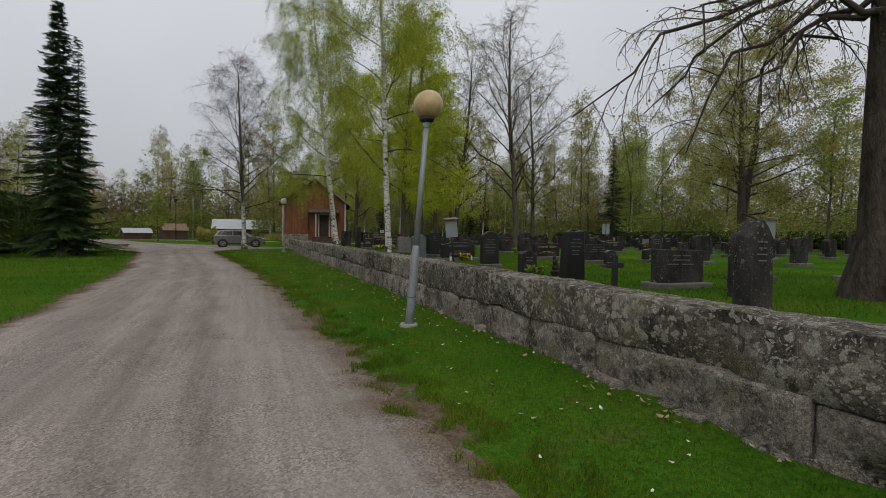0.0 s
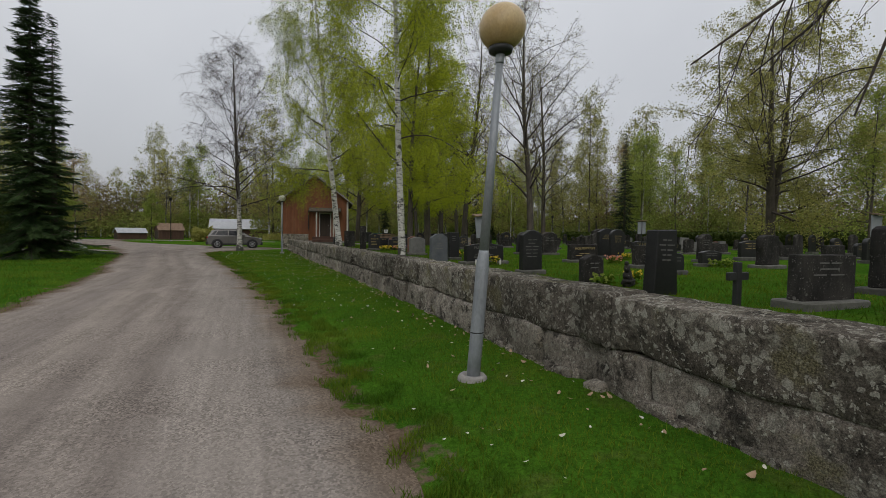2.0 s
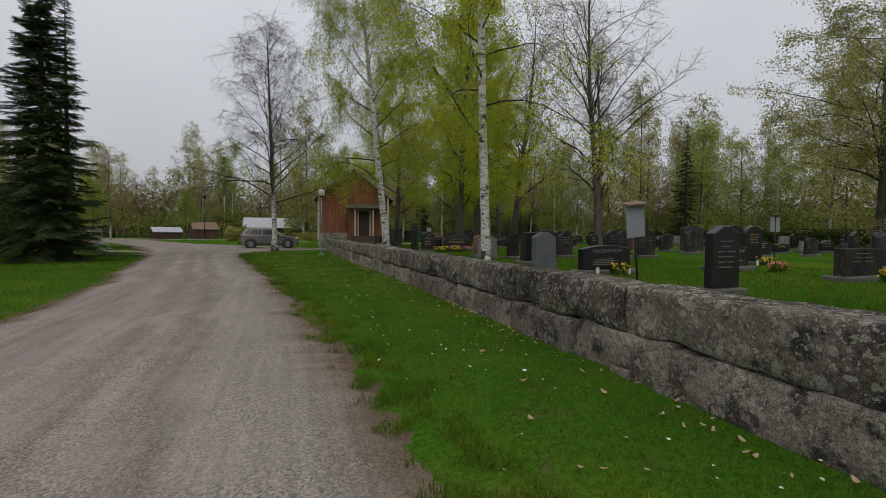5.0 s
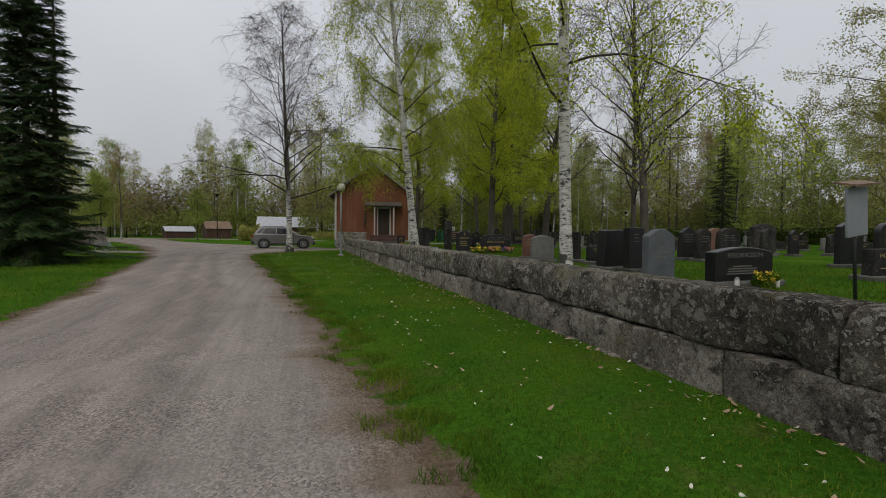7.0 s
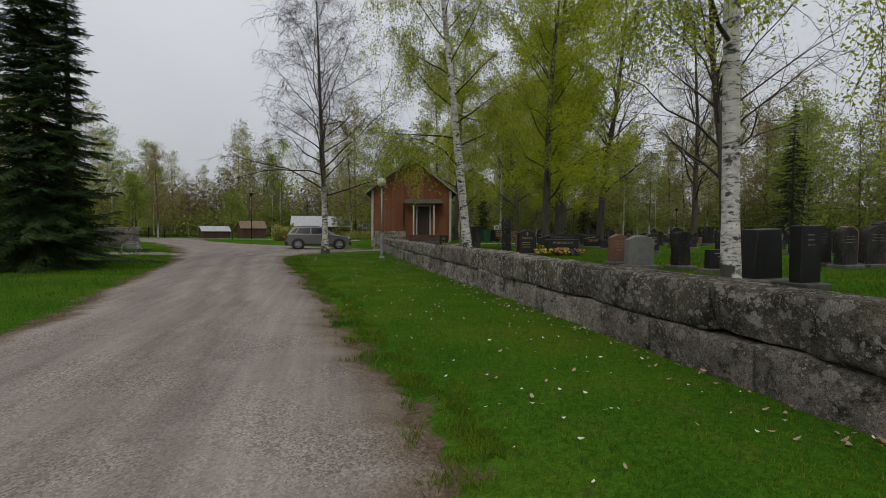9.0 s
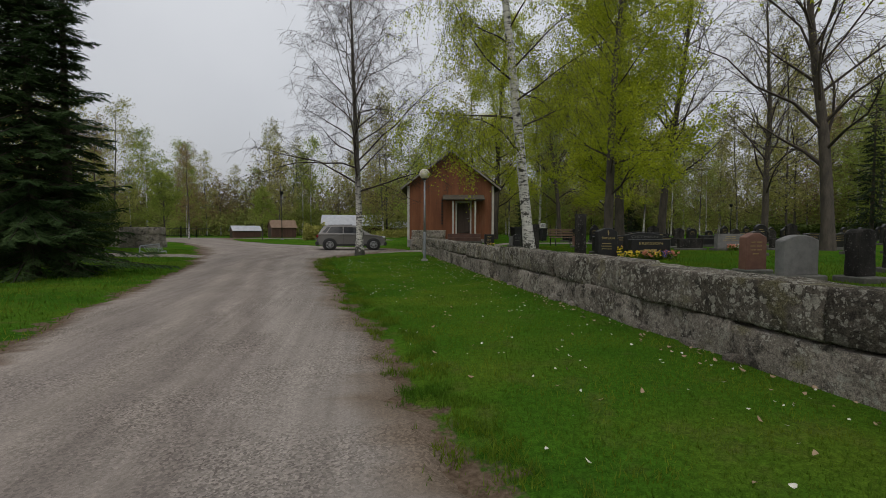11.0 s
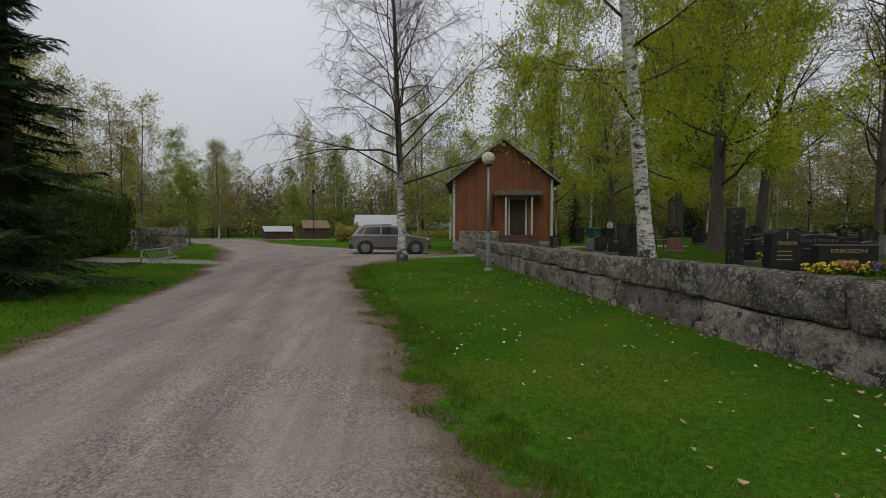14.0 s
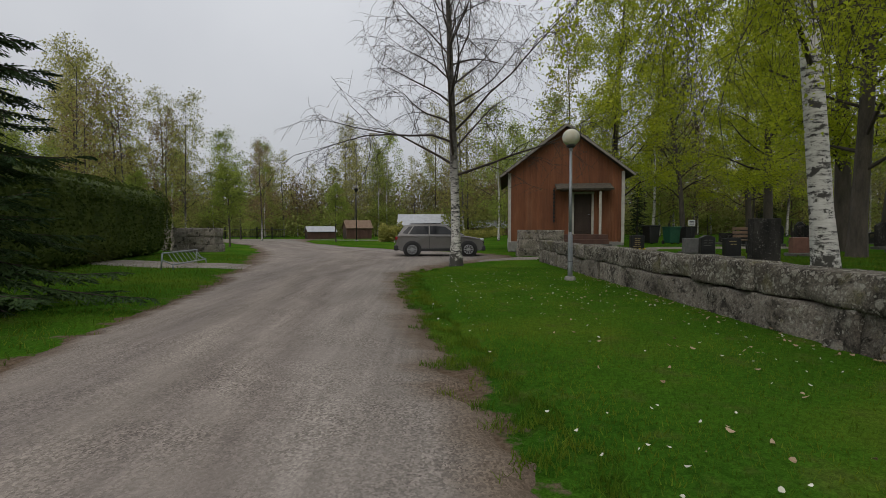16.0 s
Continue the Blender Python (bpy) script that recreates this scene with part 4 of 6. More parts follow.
def undergrowth(name, seed, areas, mat, size, label):
    """Many small leaf clumps over low mounds, joined."""
    rng = random.Random(seed)
    b = Builder()
    b.plain = True
    for x0, x1, y0, y1, h, n in areas:
        for _ in range(n * 2):
            x, y = rng.uniform(x0, x1), rng.uniform(y0, y1)
            top = h * (0.45 + 0.75 * abs(noise.noise(Vector((x * 0.23, y * 0.23, seed)))) + 0.3 * noise.noise(Vector((x * 0.9, y * 0.9, seed))))
            z = ground_z(x, y) + max(top, 0.2) * rng.random() ** 0.7
            b.leaf(Vector((x, y, z)), size * rng.uniform(0.6, 1.5), rng)
    ob = new(name, b.mesh(name, mat, False))
    return tagged(ob, label, "undergrowth", kind="stuff")


build_trees()
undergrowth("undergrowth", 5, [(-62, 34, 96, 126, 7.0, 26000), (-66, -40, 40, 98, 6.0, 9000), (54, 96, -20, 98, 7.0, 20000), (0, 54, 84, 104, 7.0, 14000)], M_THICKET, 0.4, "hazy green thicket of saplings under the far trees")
undergrowth("brushwood", 6, [(-62, 34, 104, 130, 15.0, 22000), (60, 100, -30, 104, 13.0, 18000), (0, 60, 90, 110, 13.0, 14000), (-72, -46, 36, 104, 12.0, 8000)], M_BRUSH, 0.5, "olive-brown brushwood deep in the wood")
undergrowth("shrubs", 8, [(-6.5, -4.2, 66, 70, 2.6, 2500), (2, 8, 80, 88, 1.5, 2500), (-5.2, -3.6, 71, 74, 1.8, 900)], M_LEAFO, 0.22, "yellow-brown budding shrubs beside the lawn")


# ---- stone wall ----
def block_mesh(seed, sx, sy, sz, rough=0.035, nx=None, mat=None):
    """A rough-split granite block with broken arrises; its origin is the middle of its underside."""
    nx = nx or max(6, int(sy / 0.075))
    nz = 7 if sz > 0.2 else 3
    rng = random.Random(seed * 17 + 3)
    bm = bmesh.new()
    bmesh.ops.create_cube(bm, size=1.0)
    bmesh.ops.scale(bm, vec=(sx, sy, sz), verts=bm.verts)
    for ax, cuts in ((1, nx), (2, nz), (0, 4)):
        edges = [e for e in bm.edges if abs((e.verts[0].co - e.verts[1].co)[ax]) > 0.01]
        bmesh.ops.subdivide_edges(bm, edges=edges, cuts=cuts, use_grid_fill=True)
    edge = min(0.016, sz * 0.12)
    half = Vector((sx / 2, sy / 2, sz / 2))
    planes = []   # split faces that cut the front, its arrises and corners
    for k in range(3 + int(sy / 0.6)):
        n = Vector((-1, rng.gauss(0, 0.2), rng.choice((-1, -1, 1)) * rng.uniform(0.12, 0.7))).normalized()
        mid = Vector((-half.x, rng.uniform(-half.y, half.y), math.copysign(half.z, n.z)))
        planes.append((n, mid.dot(n) - rng.uniform(0.004, 0.024) * min(1, sz / 0.3), mid.y, rng.uniform(0.25, 0.7)))
    for v in bm.verts:
        c = v.co
        near = 0
        for ax, size, cuts in ((0, sx, 4), (1, sy, nx), (2, sz, nz)):
            u = c[ax] / (size / 2)
            if abs(u) > 0.999:
                near += 1
            else:
                u = u / (1 - 2 / (cuts + 1)) * (1 - edge / (size / 2))
            c[ax] = u * size / 2
        if near > 1:
            for ax, size in ((0, sx), (1, sy), (2, sz)):
                if abs(c[ax]) > size / 2 * 0.999:
                    c[ax] *= 1 - edge * 0.55 / (size / 2)
        for n, d, at, reach in planes:
            if abs(c.y - at) < reach:
                over = c.dot(n) - d
                if over > 0:
                    c -= n * (over * 0.9 * min(1.0, (reach - abs(c.y - at)) / 0.18))
        q = Vector((c.x * 1.6 + seed * 3.7, c.y * 1.6, c.z * 2.2))
        w = Vector((noise.noise(q), noise.noise(q + Vector((9, 0, 0))), noise.noise(q + Vector((0, 9, 0)))))
        for f, amp in ((3.1, 0.5), (7.3, 0.34), (15.0, 0.22)):
            w += amp * Vector((noise.noise(q * f), noise.noise(q * f + Vector((5, 0, 0))), noise.noise(q * f + Vector((0, 5, 0)))))
        c.x += w.x * rough * 1.1
        c.y += w.y * rough * 0.35
        c.z += w.z * rough * 0.55
    bmesh.ops.translate(bm, vec=(0, 0, sz / 2), verts=bm.verts)
    for f in bm.faces:
        f.smooth = True
    me = bpy.data.meshes.new("stone_block")
    bm.to_mesh(me)
    bm.free()
    me.materials.append(mat or M_WALL)
    me.transform(Matrix.Translation((seed * 2.3, seed * 1.1, seed * 0.7)))
    return me


def set_block(ob, seed, x, y, z, turn):
    """Blocks carry their pattern with them: the mesh is offset, and the object set back."""
    ob.matrix_basis = Matrix.Translation((x, y, z)) @ Euler(turn).to_matrix().to_4x4() @ Matrix.Translation((-seed * 2.3, -seed * 1.1, -seed * 0.7))


def build_wall():
    wall = base_at("wall_1", WALL_X + 0.3, 0, 0)
    tagged(wall, "low churchyard wall of two courses of rough lichened granite blocks", "stone wall", kind="structure")
    rng = random.Random(19)
    top = [-9.0, -6.3, -4.0, -1.6, 0.6, 5.1, 7.4, 9.4, 10.75, 11.95, 14.8, 17.2, 19.6, 21.9, 22.85, 25.0, 27.0, 29.3, 31.2, 33.4, 35.2, 37.0, 38.5]
    low = [-9.0, -7.0, -5.2, -3.0, -0.6, 1.48, 3.15, 4.75, 6.0, 7.25, 8.95, 10.15, 11.5, 13.35, 14.35, 15.5, 16.15, 16.8, 18.05, 19.4, 20.7, 22.55, 23.6, 25.55, 26.7, 28.85, 30.75, 32.3, 34.2, 36.1, 38.5]
    k = 0
    for y0, y1 in zip(low, low[1:]):
        k += 1
        h = 0.45 + rng.uniform(-0.03, 0.02)
        under = 0.17 if y1 < 10 else 0.03
        ob = link_part("stone_block", block_mesh(k, 0.56, y1 - y0 - 0.01, h - under + 0.115, 0.04), wall)
        set_block(ob, k, rng.uniform(-0.025, 0.02), (y0 + y1) / 2, under - 0.12, (rng.uniform(-0.012, 0.012), rng.uniform(-0.02, 0.02), rng.uniform(-0.008, 0.008)))
    for y0, y1 in zip(top, top[1:]):
        k += 1
        h = 0.405 + rng.uniform(-0.008, 0.012) - (0.04 if y0 > 24 else 0)
        ob = link_part("coping_block", block_mesh(k, 0.43, y1 - y0 - 0.012, h, 0.034, None, M_COPING), wall)
        set_block(ob, k, -0.075 + rng.uniform(-0.02, 0.01), (y0 + y1) / 2, 0.44 + rng.uniform(-0.006, 0.006), (rng.uniform(-0.002, 0.002), rng.uniform(-0.012, 0.012), rng.uniform(-0.003, 0.003)))
    # chinking stones at the foot
    for i in range(72):
        k += 1
        y = rng.uniform(1.5, 9.4) if i < 44 else rng.uniform(9, 37)
        ob = link_part("chink_stone", block_mesh(k, 0.22, rng.uniform(0.12, 0.34), rng.uniform(0.1, 0.17), 0.022, 4), wall)
        set_block(ob, k, -0.19 + rng.uniform(-0.05, 0.02), y, -0.03 + rng.uniform(0, 0.05), (rng.uniform(-0.15, 0.15), rng.uniform(-0.1, 0.1), rng.uniform(-0.2, 0.2)))


def stone_stack(name, x, y, rz, length, courses, h, seed, label, depth=0.7):
    t = base_at(name, x, y, -0.04, rz)
    tagged(t, label, "stone wall", kind="structure")
    rng = random.Random(seed)
    k = seed * 100
    for c in range(courses):
        p = -length / 2 + (rng.uniform(0, 0.1) if c else 0)
        end = length / 2 - (rng.uniform(0, 0.12) if c else 0)
        while p < end - 0.2:
            ln = min(rng.uniform(0.55, 1.25), end - p)
            if end - p - ln < 0.35:
                ln = end - p
            k += 1
            ob = link_part("stone_block", block_mesh(k, depth, ln - 0.02, h / courses + 0.015, 0.045), t)
            set_block(ob, k, rng.uniform(-0.03, 0.03), p + ln / 2, c * h / courses, (rng.uniform(-0.02, 0.02), rng.uniform(-0.02, 0.02), rng.uniform(-0.03, 0.03)))
            p += ln
    return t


build_wall()
stone_stack("wall_2", 3.55, 42.0, 90, 2.1, 3, 1.22, 3, "taller end of the granite wall beside the building", 0.75)
stone_stack("wall_3", -14.1, 47.0, 86, 2.5, 3, 1.35, 4, "squared granite gate pier at the lawn corner", 0.9)
stone_stack("wall_4", -17.5, 49.6, 50, 5.5, 2, 1.25, 5, "mossy granite wall running up from the pier", 0.8)


# ---- lamps ----
def globe_lamp(x, y, lean_x, lean_y, globe, label, top=3.02, turn=0.0):
    t = base_at("street_lamp", x, y, 0.0)
    tagged(t, label, "street lamp", "globe lamps along the wall")
    part("footing", lathe([(0.125, -0.15), (0.128, 0.06), (0.122, 0.095), (0.105, 0.115), (0.082, 0.118), (0.07, 0.10)], 24), M_CONC, t, "round concrete footing")
    sh = Matrix(((1, 0, lean_x, 0), (0, 1, lean_y, 0), (0, 0, 1, 0), (0, 0, 0, 1)))

    def leaning(bm):
        bmesh.ops.transform(bm, matrix=sh, verts=bm.verts)
        return bm
    part("lower_pole", leaning(lathe([(0.057, -0.05), (0.057, 0.3), (0.056, 1.02), (0.053, 1.06), (0.043, 1.12), (0.041, 1.15)], 20)), M_GALV, t)
    part("upper_pole", leaning(lathe([(0.041, 1.12), (0.036, 2.0), (0.031, top - 0.26)], 16)), M_GALV, t)
    part("collar", leaning(lathe([(0.036, top - 0.31), (0.039, top - 0.30), (0.039, top - 0.22), (0.034, top - 0.21)], 16)), M_GALV, t)
    hb = box(0.05, 0.01, 0.26, 0.0, -0.0535, 0.74, 0.004)
    bmesh.ops.rotate(hb, cent=(0, 0, 0), matrix=Matrix.Rotation(radians(-25 + turn), 3, "Z"), verts=hb.verts)
    part("hatch", leaning(hb), M_GALV, t, "oval service hatch")
    part("band", leaning(lathe([(0.057, 0.46), (0.0585, 0.463), (0.0585, 0.467), (0.057, 0.47)], 20)), M_DARKMETAL, t)
    part("base_cap", leaning(lathe([(0.05, top - 0.235), (0.10, top - 0.215), (0.105, top - 0.175), (0.09, top - 0.165)], 20)), M_DARKMETAL, t, "dark brown lamp base")
    prof = [(0.09, top - 0.172)] + [(0.198 * math.sin(a), top - 0.198 * math.cos(a)) for a in [0.5 + 2.62 * i / 16 for i in range(17)]] + [(0.01, top + 0.198)]
    part("globe", leaning(lathe(prof, 32)), globe, t, "yellowed opal globe" if globe is M_GLOBE_Y else "pale opal globe")
    return t


globe_lamp(1.94, 5.85, 0.085, 0.015, M_GLOBE_Y, "leaning galvanised lamp post with yellowed globe in the grass verge", 3.04)
globe_lamp(1.95, 32.1, 0.0, 0.01, M_GLOBE_W, "upright galvanised lamp post with pale globe beside the wall", 3.36, 10)


def tall_lamp(x, y, h, label):
    t = base_at("street_lamp", x, y, 0)
    tagged(t, label, "street lamp")
    part("footing", lathe([(0.2, -0.1), (0.2, 0.12), (0.16, 0.16)], 14), M_CONC, t)
    part("pole", rod((0, 0, 0.1), (0, 0, h - 0.4), 0.055, 0.04, 10), M_DARKMETAL, t)
    part("lantern", lathe([(0.05, h - 0.42), (0.16, h - 0.3), (0.2, h - 0.1), (0.24, h - 0.06), (0.1, h)], 12), M_PLASTIC, t)
    return t


tall_lamp(-9.3, 70.5, 5.6, "slim dark lamp post on the far strip of lawn")
tall_lamp(46.0, 66.0, 4.6, "pale lamp post far off among the graves")
tall_lamp(3.5, 84.0, 6.5, "dark lamp post by the far roof")


# ---- red wooden building ----
def build_house():
    W, D, EV, AP = 5.7, 7.5, 3.85, 6.05
    h = base_at("red_building", 5.45, 44.65, 0.32, -9)
    tagged(h, "small red board-clad building with pale corner boards and dark doorway", "building")
    # foundation
    part("foundation", box(W + 0.04, D, 0.55, 0, D / 2, -0.25, 0.03), M_CONC, h, "grey stone footing")
    # side and back walls
    part("wall", box(0.12, D - 0.1, EV - 0.25, -W / 2 + 0.07, D / 2 + 0.1, 0.25), M_BOARDS, h)
    part("wall", box(0.12, D - 0.1, EV - 0.25, W / 2 - 0.07, D / 2 + 0.1, 0.25), M_BOARDS, h)
    part("wall", prism([(-W / 2, 0.25), (W / 2, 0.25), (W / 2, EV), (0, AP), (-W / 2, EV)], 0.12, 0, D - 0.1), M_BOARDS, h)
    # gable of separate boards
    door_x, door_w, door_top = 0.85, 0.86, 2.68
    bw = 0.142
    n = int(W / bw)
    rng = random.Random(77)

    def roof_at(x):
        return AP - (AP - EV) * abs(x) / (W / 2)
    backing = [(-W / 2, 0.25), (door_x - door_w / 2, 0.25), (door_x - door_w / 2, door_top), (door_x + door_w / 2, door_top), (door_x + door_w / 2, 0.25), (W / 2, 0.25), (W / 2, EV - 0.03), (0, AP - 0.03), (-W / 2, EV - 0.03)]
    wall = part("front_wall", prism(backing, 0.1, 0, 0.05), M_BOARDS, h)
    for i in range(n):
        x = -W / 2 + bw * (i + 0.5) + (W - n * bw) / 2
        z0 = 0.24
        if abs(x - door_x) < door_w / 2 + bw * 0.5:
            z0 = door_top + 0.06
        hw = bw / 2 - 0.008
        pts = [(x - hw, z0), (x + hw, z0), (x + hw, roof_at(x + hw) - 0.02)]
        if x - hw < 0 < x + hw:
            pts.append((0, AP - 0.02))
        pts.append((x - hw, roof_at(x - hw) - 0.02))
        part("board", prism(pts, 0.03, 0, 0.012 + rng.uniform(0, 0.008)), M_BOARDS, wall)
    for sx in (-1, 1):
        part("corner_board", box(0.15, 0.05, EV - 0.3, sx * (W / 2 - 0.055), -0.008, 0.24, 0.006), M_TRIM, h, "weathered white corner board")
    # roof
    for sx in (-1, 1):
        slope = math.atan2(AP - EV, W / 2)
        ln = (W / 2 + 0.42) / math.cos(slope)
        bm = box(ln, D + 0.75, 0.09, ln / 2, D / 2 - 0.02, 0)
        bmesh.ops.rotate(bm, cent=(0, 0, 0), matrix=Matrix.Rotation(slope, 3, "Y"), verts=bm.verts)
        if sx < 0:
            bmesh.ops.scale(bm, vec=(-1, 1, 1), verts=bm.verts)
            bmesh.ops.reverse_faces(bm, faces=bm.faces)
        bmesh.ops.translate(bm, vec=(0, 0, AP + 0.02), verts=bm.verts)
        part("roof", bm, M_ROOF, h, "dark felt roof")
        vb = box(ln, 0.035, 0.10, ln / 2, -0.42, -0.05)
        bmesh.ops.rotate(vb, cent=(0, 0, 0), matrix=Matrix.Rotation(slope, 3, "Y"), verts=vb.verts)
        if sx < 0:
            bmesh.ops.scale(vb, vec=(-1, 1, 1), verts=vb.verts)
            bmesh.ops.reverse_faces(vb, faces=vb.faces)
        bmesh.ops.translate(vb, vec=(0, 0, AP + 0.035), verts=vb.verts)
        part("bargeboard", vb, M_BARGE, h, "weathered pale bargeboard")
    # porch: canopy, posts, door, steps
    cb = box(2.72, 0.95, 0.06, 0, -0.42, 0)
    bmesh.ops.rotate(cb, cent=(0, 0, 0), matrix=Matrix.Rotation(radians(20), 3, "X"), verts=cb.verts)
    bmesh.ops.translate(cb, vec=(door_x - 0.02, 0, 3.12), verts=cb.verts)
    canopy = part("porch_roof", cb, M_MOSSROOF, h, "mossy shingled porch canopy")
    for i in range(13):
        sb = box(0.19, 0.98, 0.025, -1.25 + i * 0.208, -0.42, 0.062 + 0.008 * (i % 2))
        bmesh.ops.rotate(sb, cent=(0, 0, 0), matrix=Matrix.Rotation(radians(20), 3, "X"), verts=sb.verts)
        bmesh.ops.translate(sb, vec=(door_x - 0.02, 0, 3.12), verts=sb.verts)
        part("shingle", sb, M_MOSSROOF, canopy)
    part("porch_beam", box(2.4, 0.1, 0.14, door_x, -0.72, 2.76, 0.01), M_BROWN, h)
    for sx in (-0.72, 0.72):
        part("porch_post", box(0.11, 0.11, 2.12, door_x + sx, -0.7, 0.65, 0.01), M_TRIM, h, "white porch post")
    for sx in (-1, 1):
        part("door_jamb", box(0.1, 0.08, 2.03, door_x + sx * (door_w / 2 + 0.05), -0.02, 0.65, 0.006), M_TRIM, h, "white door frame")
    part("door_head", box(door_w + 0.24, 0.08, 0.11, door_x, -0.02, door_top, 0.006), M_TRIM, h, "white door frame")
    door = part("door", box(door_w - 0.01, 0.05, 2.0, door_x, 0.09, 0.67), M_DOOR, h, "dark brown panelled door")
    for px_ in (-0.22, 0.22):
        for z, s in ((0.8, 0.7), (1.7, 0.8)):
            part("door_panel", box(0.3, 0.02, s, door_x + px_, 0.065, z, 0.008), M_DOOR, door)
    part("door_handle", rod((door_x + 0.35, 0.02, 1.65), (door_x + 0.25, 0.02, 1.65), 0.012, None, 8), M_GALV, door, "metal handle")
    part("landing", box(2.1, 0.95, 0.51, door_x, -0.45, 0.14, 0.015), M_BROWN, h, "dark wooden door landing")
    part("step", box(2.1, 0.32, 0.62, door_x, -1.08, -0.2, 0.015), M_BROWN, h)
    part("step", box(2.2, 0.32, 0.4, door_x, -1.4, -0.2, 0.015), M_PLINTH, h)
    # notched hanging board left of the porch
    hang = part("wall_rack", box(0.05, 0.04, 1.75, door_x - 1.42, -0.03, 1.25), M_DARKMETAL, h, "dark notched rack on the boards")
    for i in range(9):
        part("peg", box(0.12, 0.06, 0.07, door_x - 1.42, -0.07, 1.3 + i * 0.19, 0.012), M_DARKMETAL, hang)
    # small side window
    wf = part("window", box(0.08, 1.0, 1.2, W / 2 + 0.02, 3.5, 1.5, 0.01), M_TRIM, h, "white framed side window")
    for z in (1.58, 2.12):
        part("pane", box(0.03, 0.84, 0.48, W / 2 + 0.05, 3.5, z), M_CARGLASS, wf)


build_house()


# ---- parked car ----
def build_car(x, y, rz):
    car = base_at("car", x, y, 0.05, rz)
    car.scale = (0.97, 0.95, 0.92)
    tagged(car, "grey metallic compact crossover parked on the gravel", "car")
    L, Wd = 4.1, 1.74
    # side outline of the lower body, from the rear to the front
    side = [(-2.03, 0.42), (-2.05, 0.66), (-2.01, 0.9), (-1.9, 1.02), (-0.6, 1.03), (0.75, 1.02), (1.3, 0.96), (1.78, 0.87), (1.96, 0.76), (2.04, 0.6), (2.03, 0.36), (1.9, 0.27), (-1.85, 0.27)]
    bm = bmesh.new()
    rows = []
    for k, (yy, pull) in enumerate(((-0.87, 0.05), (-0.84, 0.01), (-0.6, 0.0), (0.6, 0.0), (0.84, 0.01), (0.87, 0.05))):
        row = []
        for px_, pz in side:
            taper = 1 - 0.07 * max(0, abs(px_) - 1.5) / 0.5 * (abs(yy) / 0.87)
            zz = pz - (pull if pz > 0.85 else 0)
            row.append(bm.verts.new((px_ * (1 - pull * 0.1) * (1 - 0.035 * (abs(yy) / 0.87) ** 3 * (abs(px_) > 1.8)), yy * taper, zz)))
        rows.append(row)
    for a, b in zip(rows, rows[1:]):
        for i in range(len(side)):
            j = (i + 1) % len(side)
            bm.faces.new((a[i], b[i], b[j], a[j]))
    bm.faces.new(rows[0])
    bm.faces.new(rows[-1][::-1])
    bmesh.ops.recalc_face_normals(bm, faces=bm.faces)
    body = part("body", bm, M_CARPAINT, car)
    # cabin
    cab = [(-1.93, 0.98), (-1.62, 1.46), (-1.2, 1.535), (-0.2, 1.55), (0.25, 1.5), (1.12, 0.99)]
    cm = bmesh.new()
    ring = []
    for px_, pz in cab:
        k = (pz - 0.98) / 0.57
        hw = 0.83 - 0.22 * k
        ring.append([cm.verts.new((px_, -hw, pz)), cm.verts.new((px_, -hw * 0.6, pz + 0.025 * (k > 0.5))), cm.verts.new((px_, hw * 0.6, pz + 0.025 * (k > 0.5))), cm.verts.new((px_, hw, pz))])
    for a, b in zip(ring, ring[1:]):
        for i in range(3):
            f = cm.faces.new((a[i], a[i + 1], b[i + 1], b[i]))
            f.smooth = True
    cm.faces.new([r[0] for r in ring])
    cm.faces.new([r[3] for r in ring][::-1])
    bmesh.ops.recalc_face_normals(cm, faces=cm.faces)
    part("cabin", cm, M_CARPAINT, car)

    def side_y(z):
        return 0.83 - 0.22 * (z - 0.98) / 0.57
    for sd in (-1, 1):
        for nm, outline in (("rear_window", [(-1.42, 1.06), (-0.52, 1.05), (-0.52, 1.44), (-1.18, 1.44)]), ("front_window", [(-0.46, 1.05), (0.72, 1.04), (0.22, 1.42), (-0.46, 1.45)]), ("quarter_window", [(-1.72, 1.1), (-1.48, 1.07), (-1.24, 1.43), (-1.42, 1.42)])):
            g = bmesh.new()
            vs = [g.verts.new((a, sd * (side_y(z) + 0.006), z)) for a, z in outline]
            vo = [g.verts.new((a, sd * (side_y(z) - 0.03), z)) for a, z in outline]
            g.faces.new(vs)
            g.faces.new(vo[::-1])
            for i in range(4):
                g.faces.new((vs[i], vs[(i + 1) % 4], vo[(i + 1) % 4], vo[i]))
            bmesh.ops.recalc_face_normals(g, faces=g.faces)
            part(nm, g, M_CARGLASS, car, "dark tinted window")
        part("sill", box(2.2, 0.05, 0.13, -0.02, sd * 0.86, 0.25, 0.015), M_PLASTIC, car, "black sill trim")
        for wx in (-1.27, 1.28):
            arch = lathe([(0.40, -0.03), (0.41, 0.02), (0.38, 0.035), (0.33, 0.035)], 28)
            bmesh.ops.rotate(arch, cent=(0, 0, 0), matrix=Matrix.Rotation(radians(-90 * sd), 3, "X"), verts=arch.verts)
            bmesh.ops.translate(arch, vec=(wx, sd * 0.855, 0.34), verts=arch.verts)
            part("wheel_arch", arch, M_PLASTIC, car, "black wheel arch")
            wheel = base_at("wheel", wx, sd * 0.80, 0.325)
            wheel.parent = car
            ty = lathe([(0.21, -0.1), (0.29, -0.11), (0.322, -0.085), (0.325, 0.0), (0.322, 0.085), (0.29, 0.11), (0.21, 0.1)], 32)
            bmesh.ops.rotate(ty, cent=(0, 0, 0), matrix=Matrix.Rotation(radians(90), 3, "X"), verts=ty.verts)
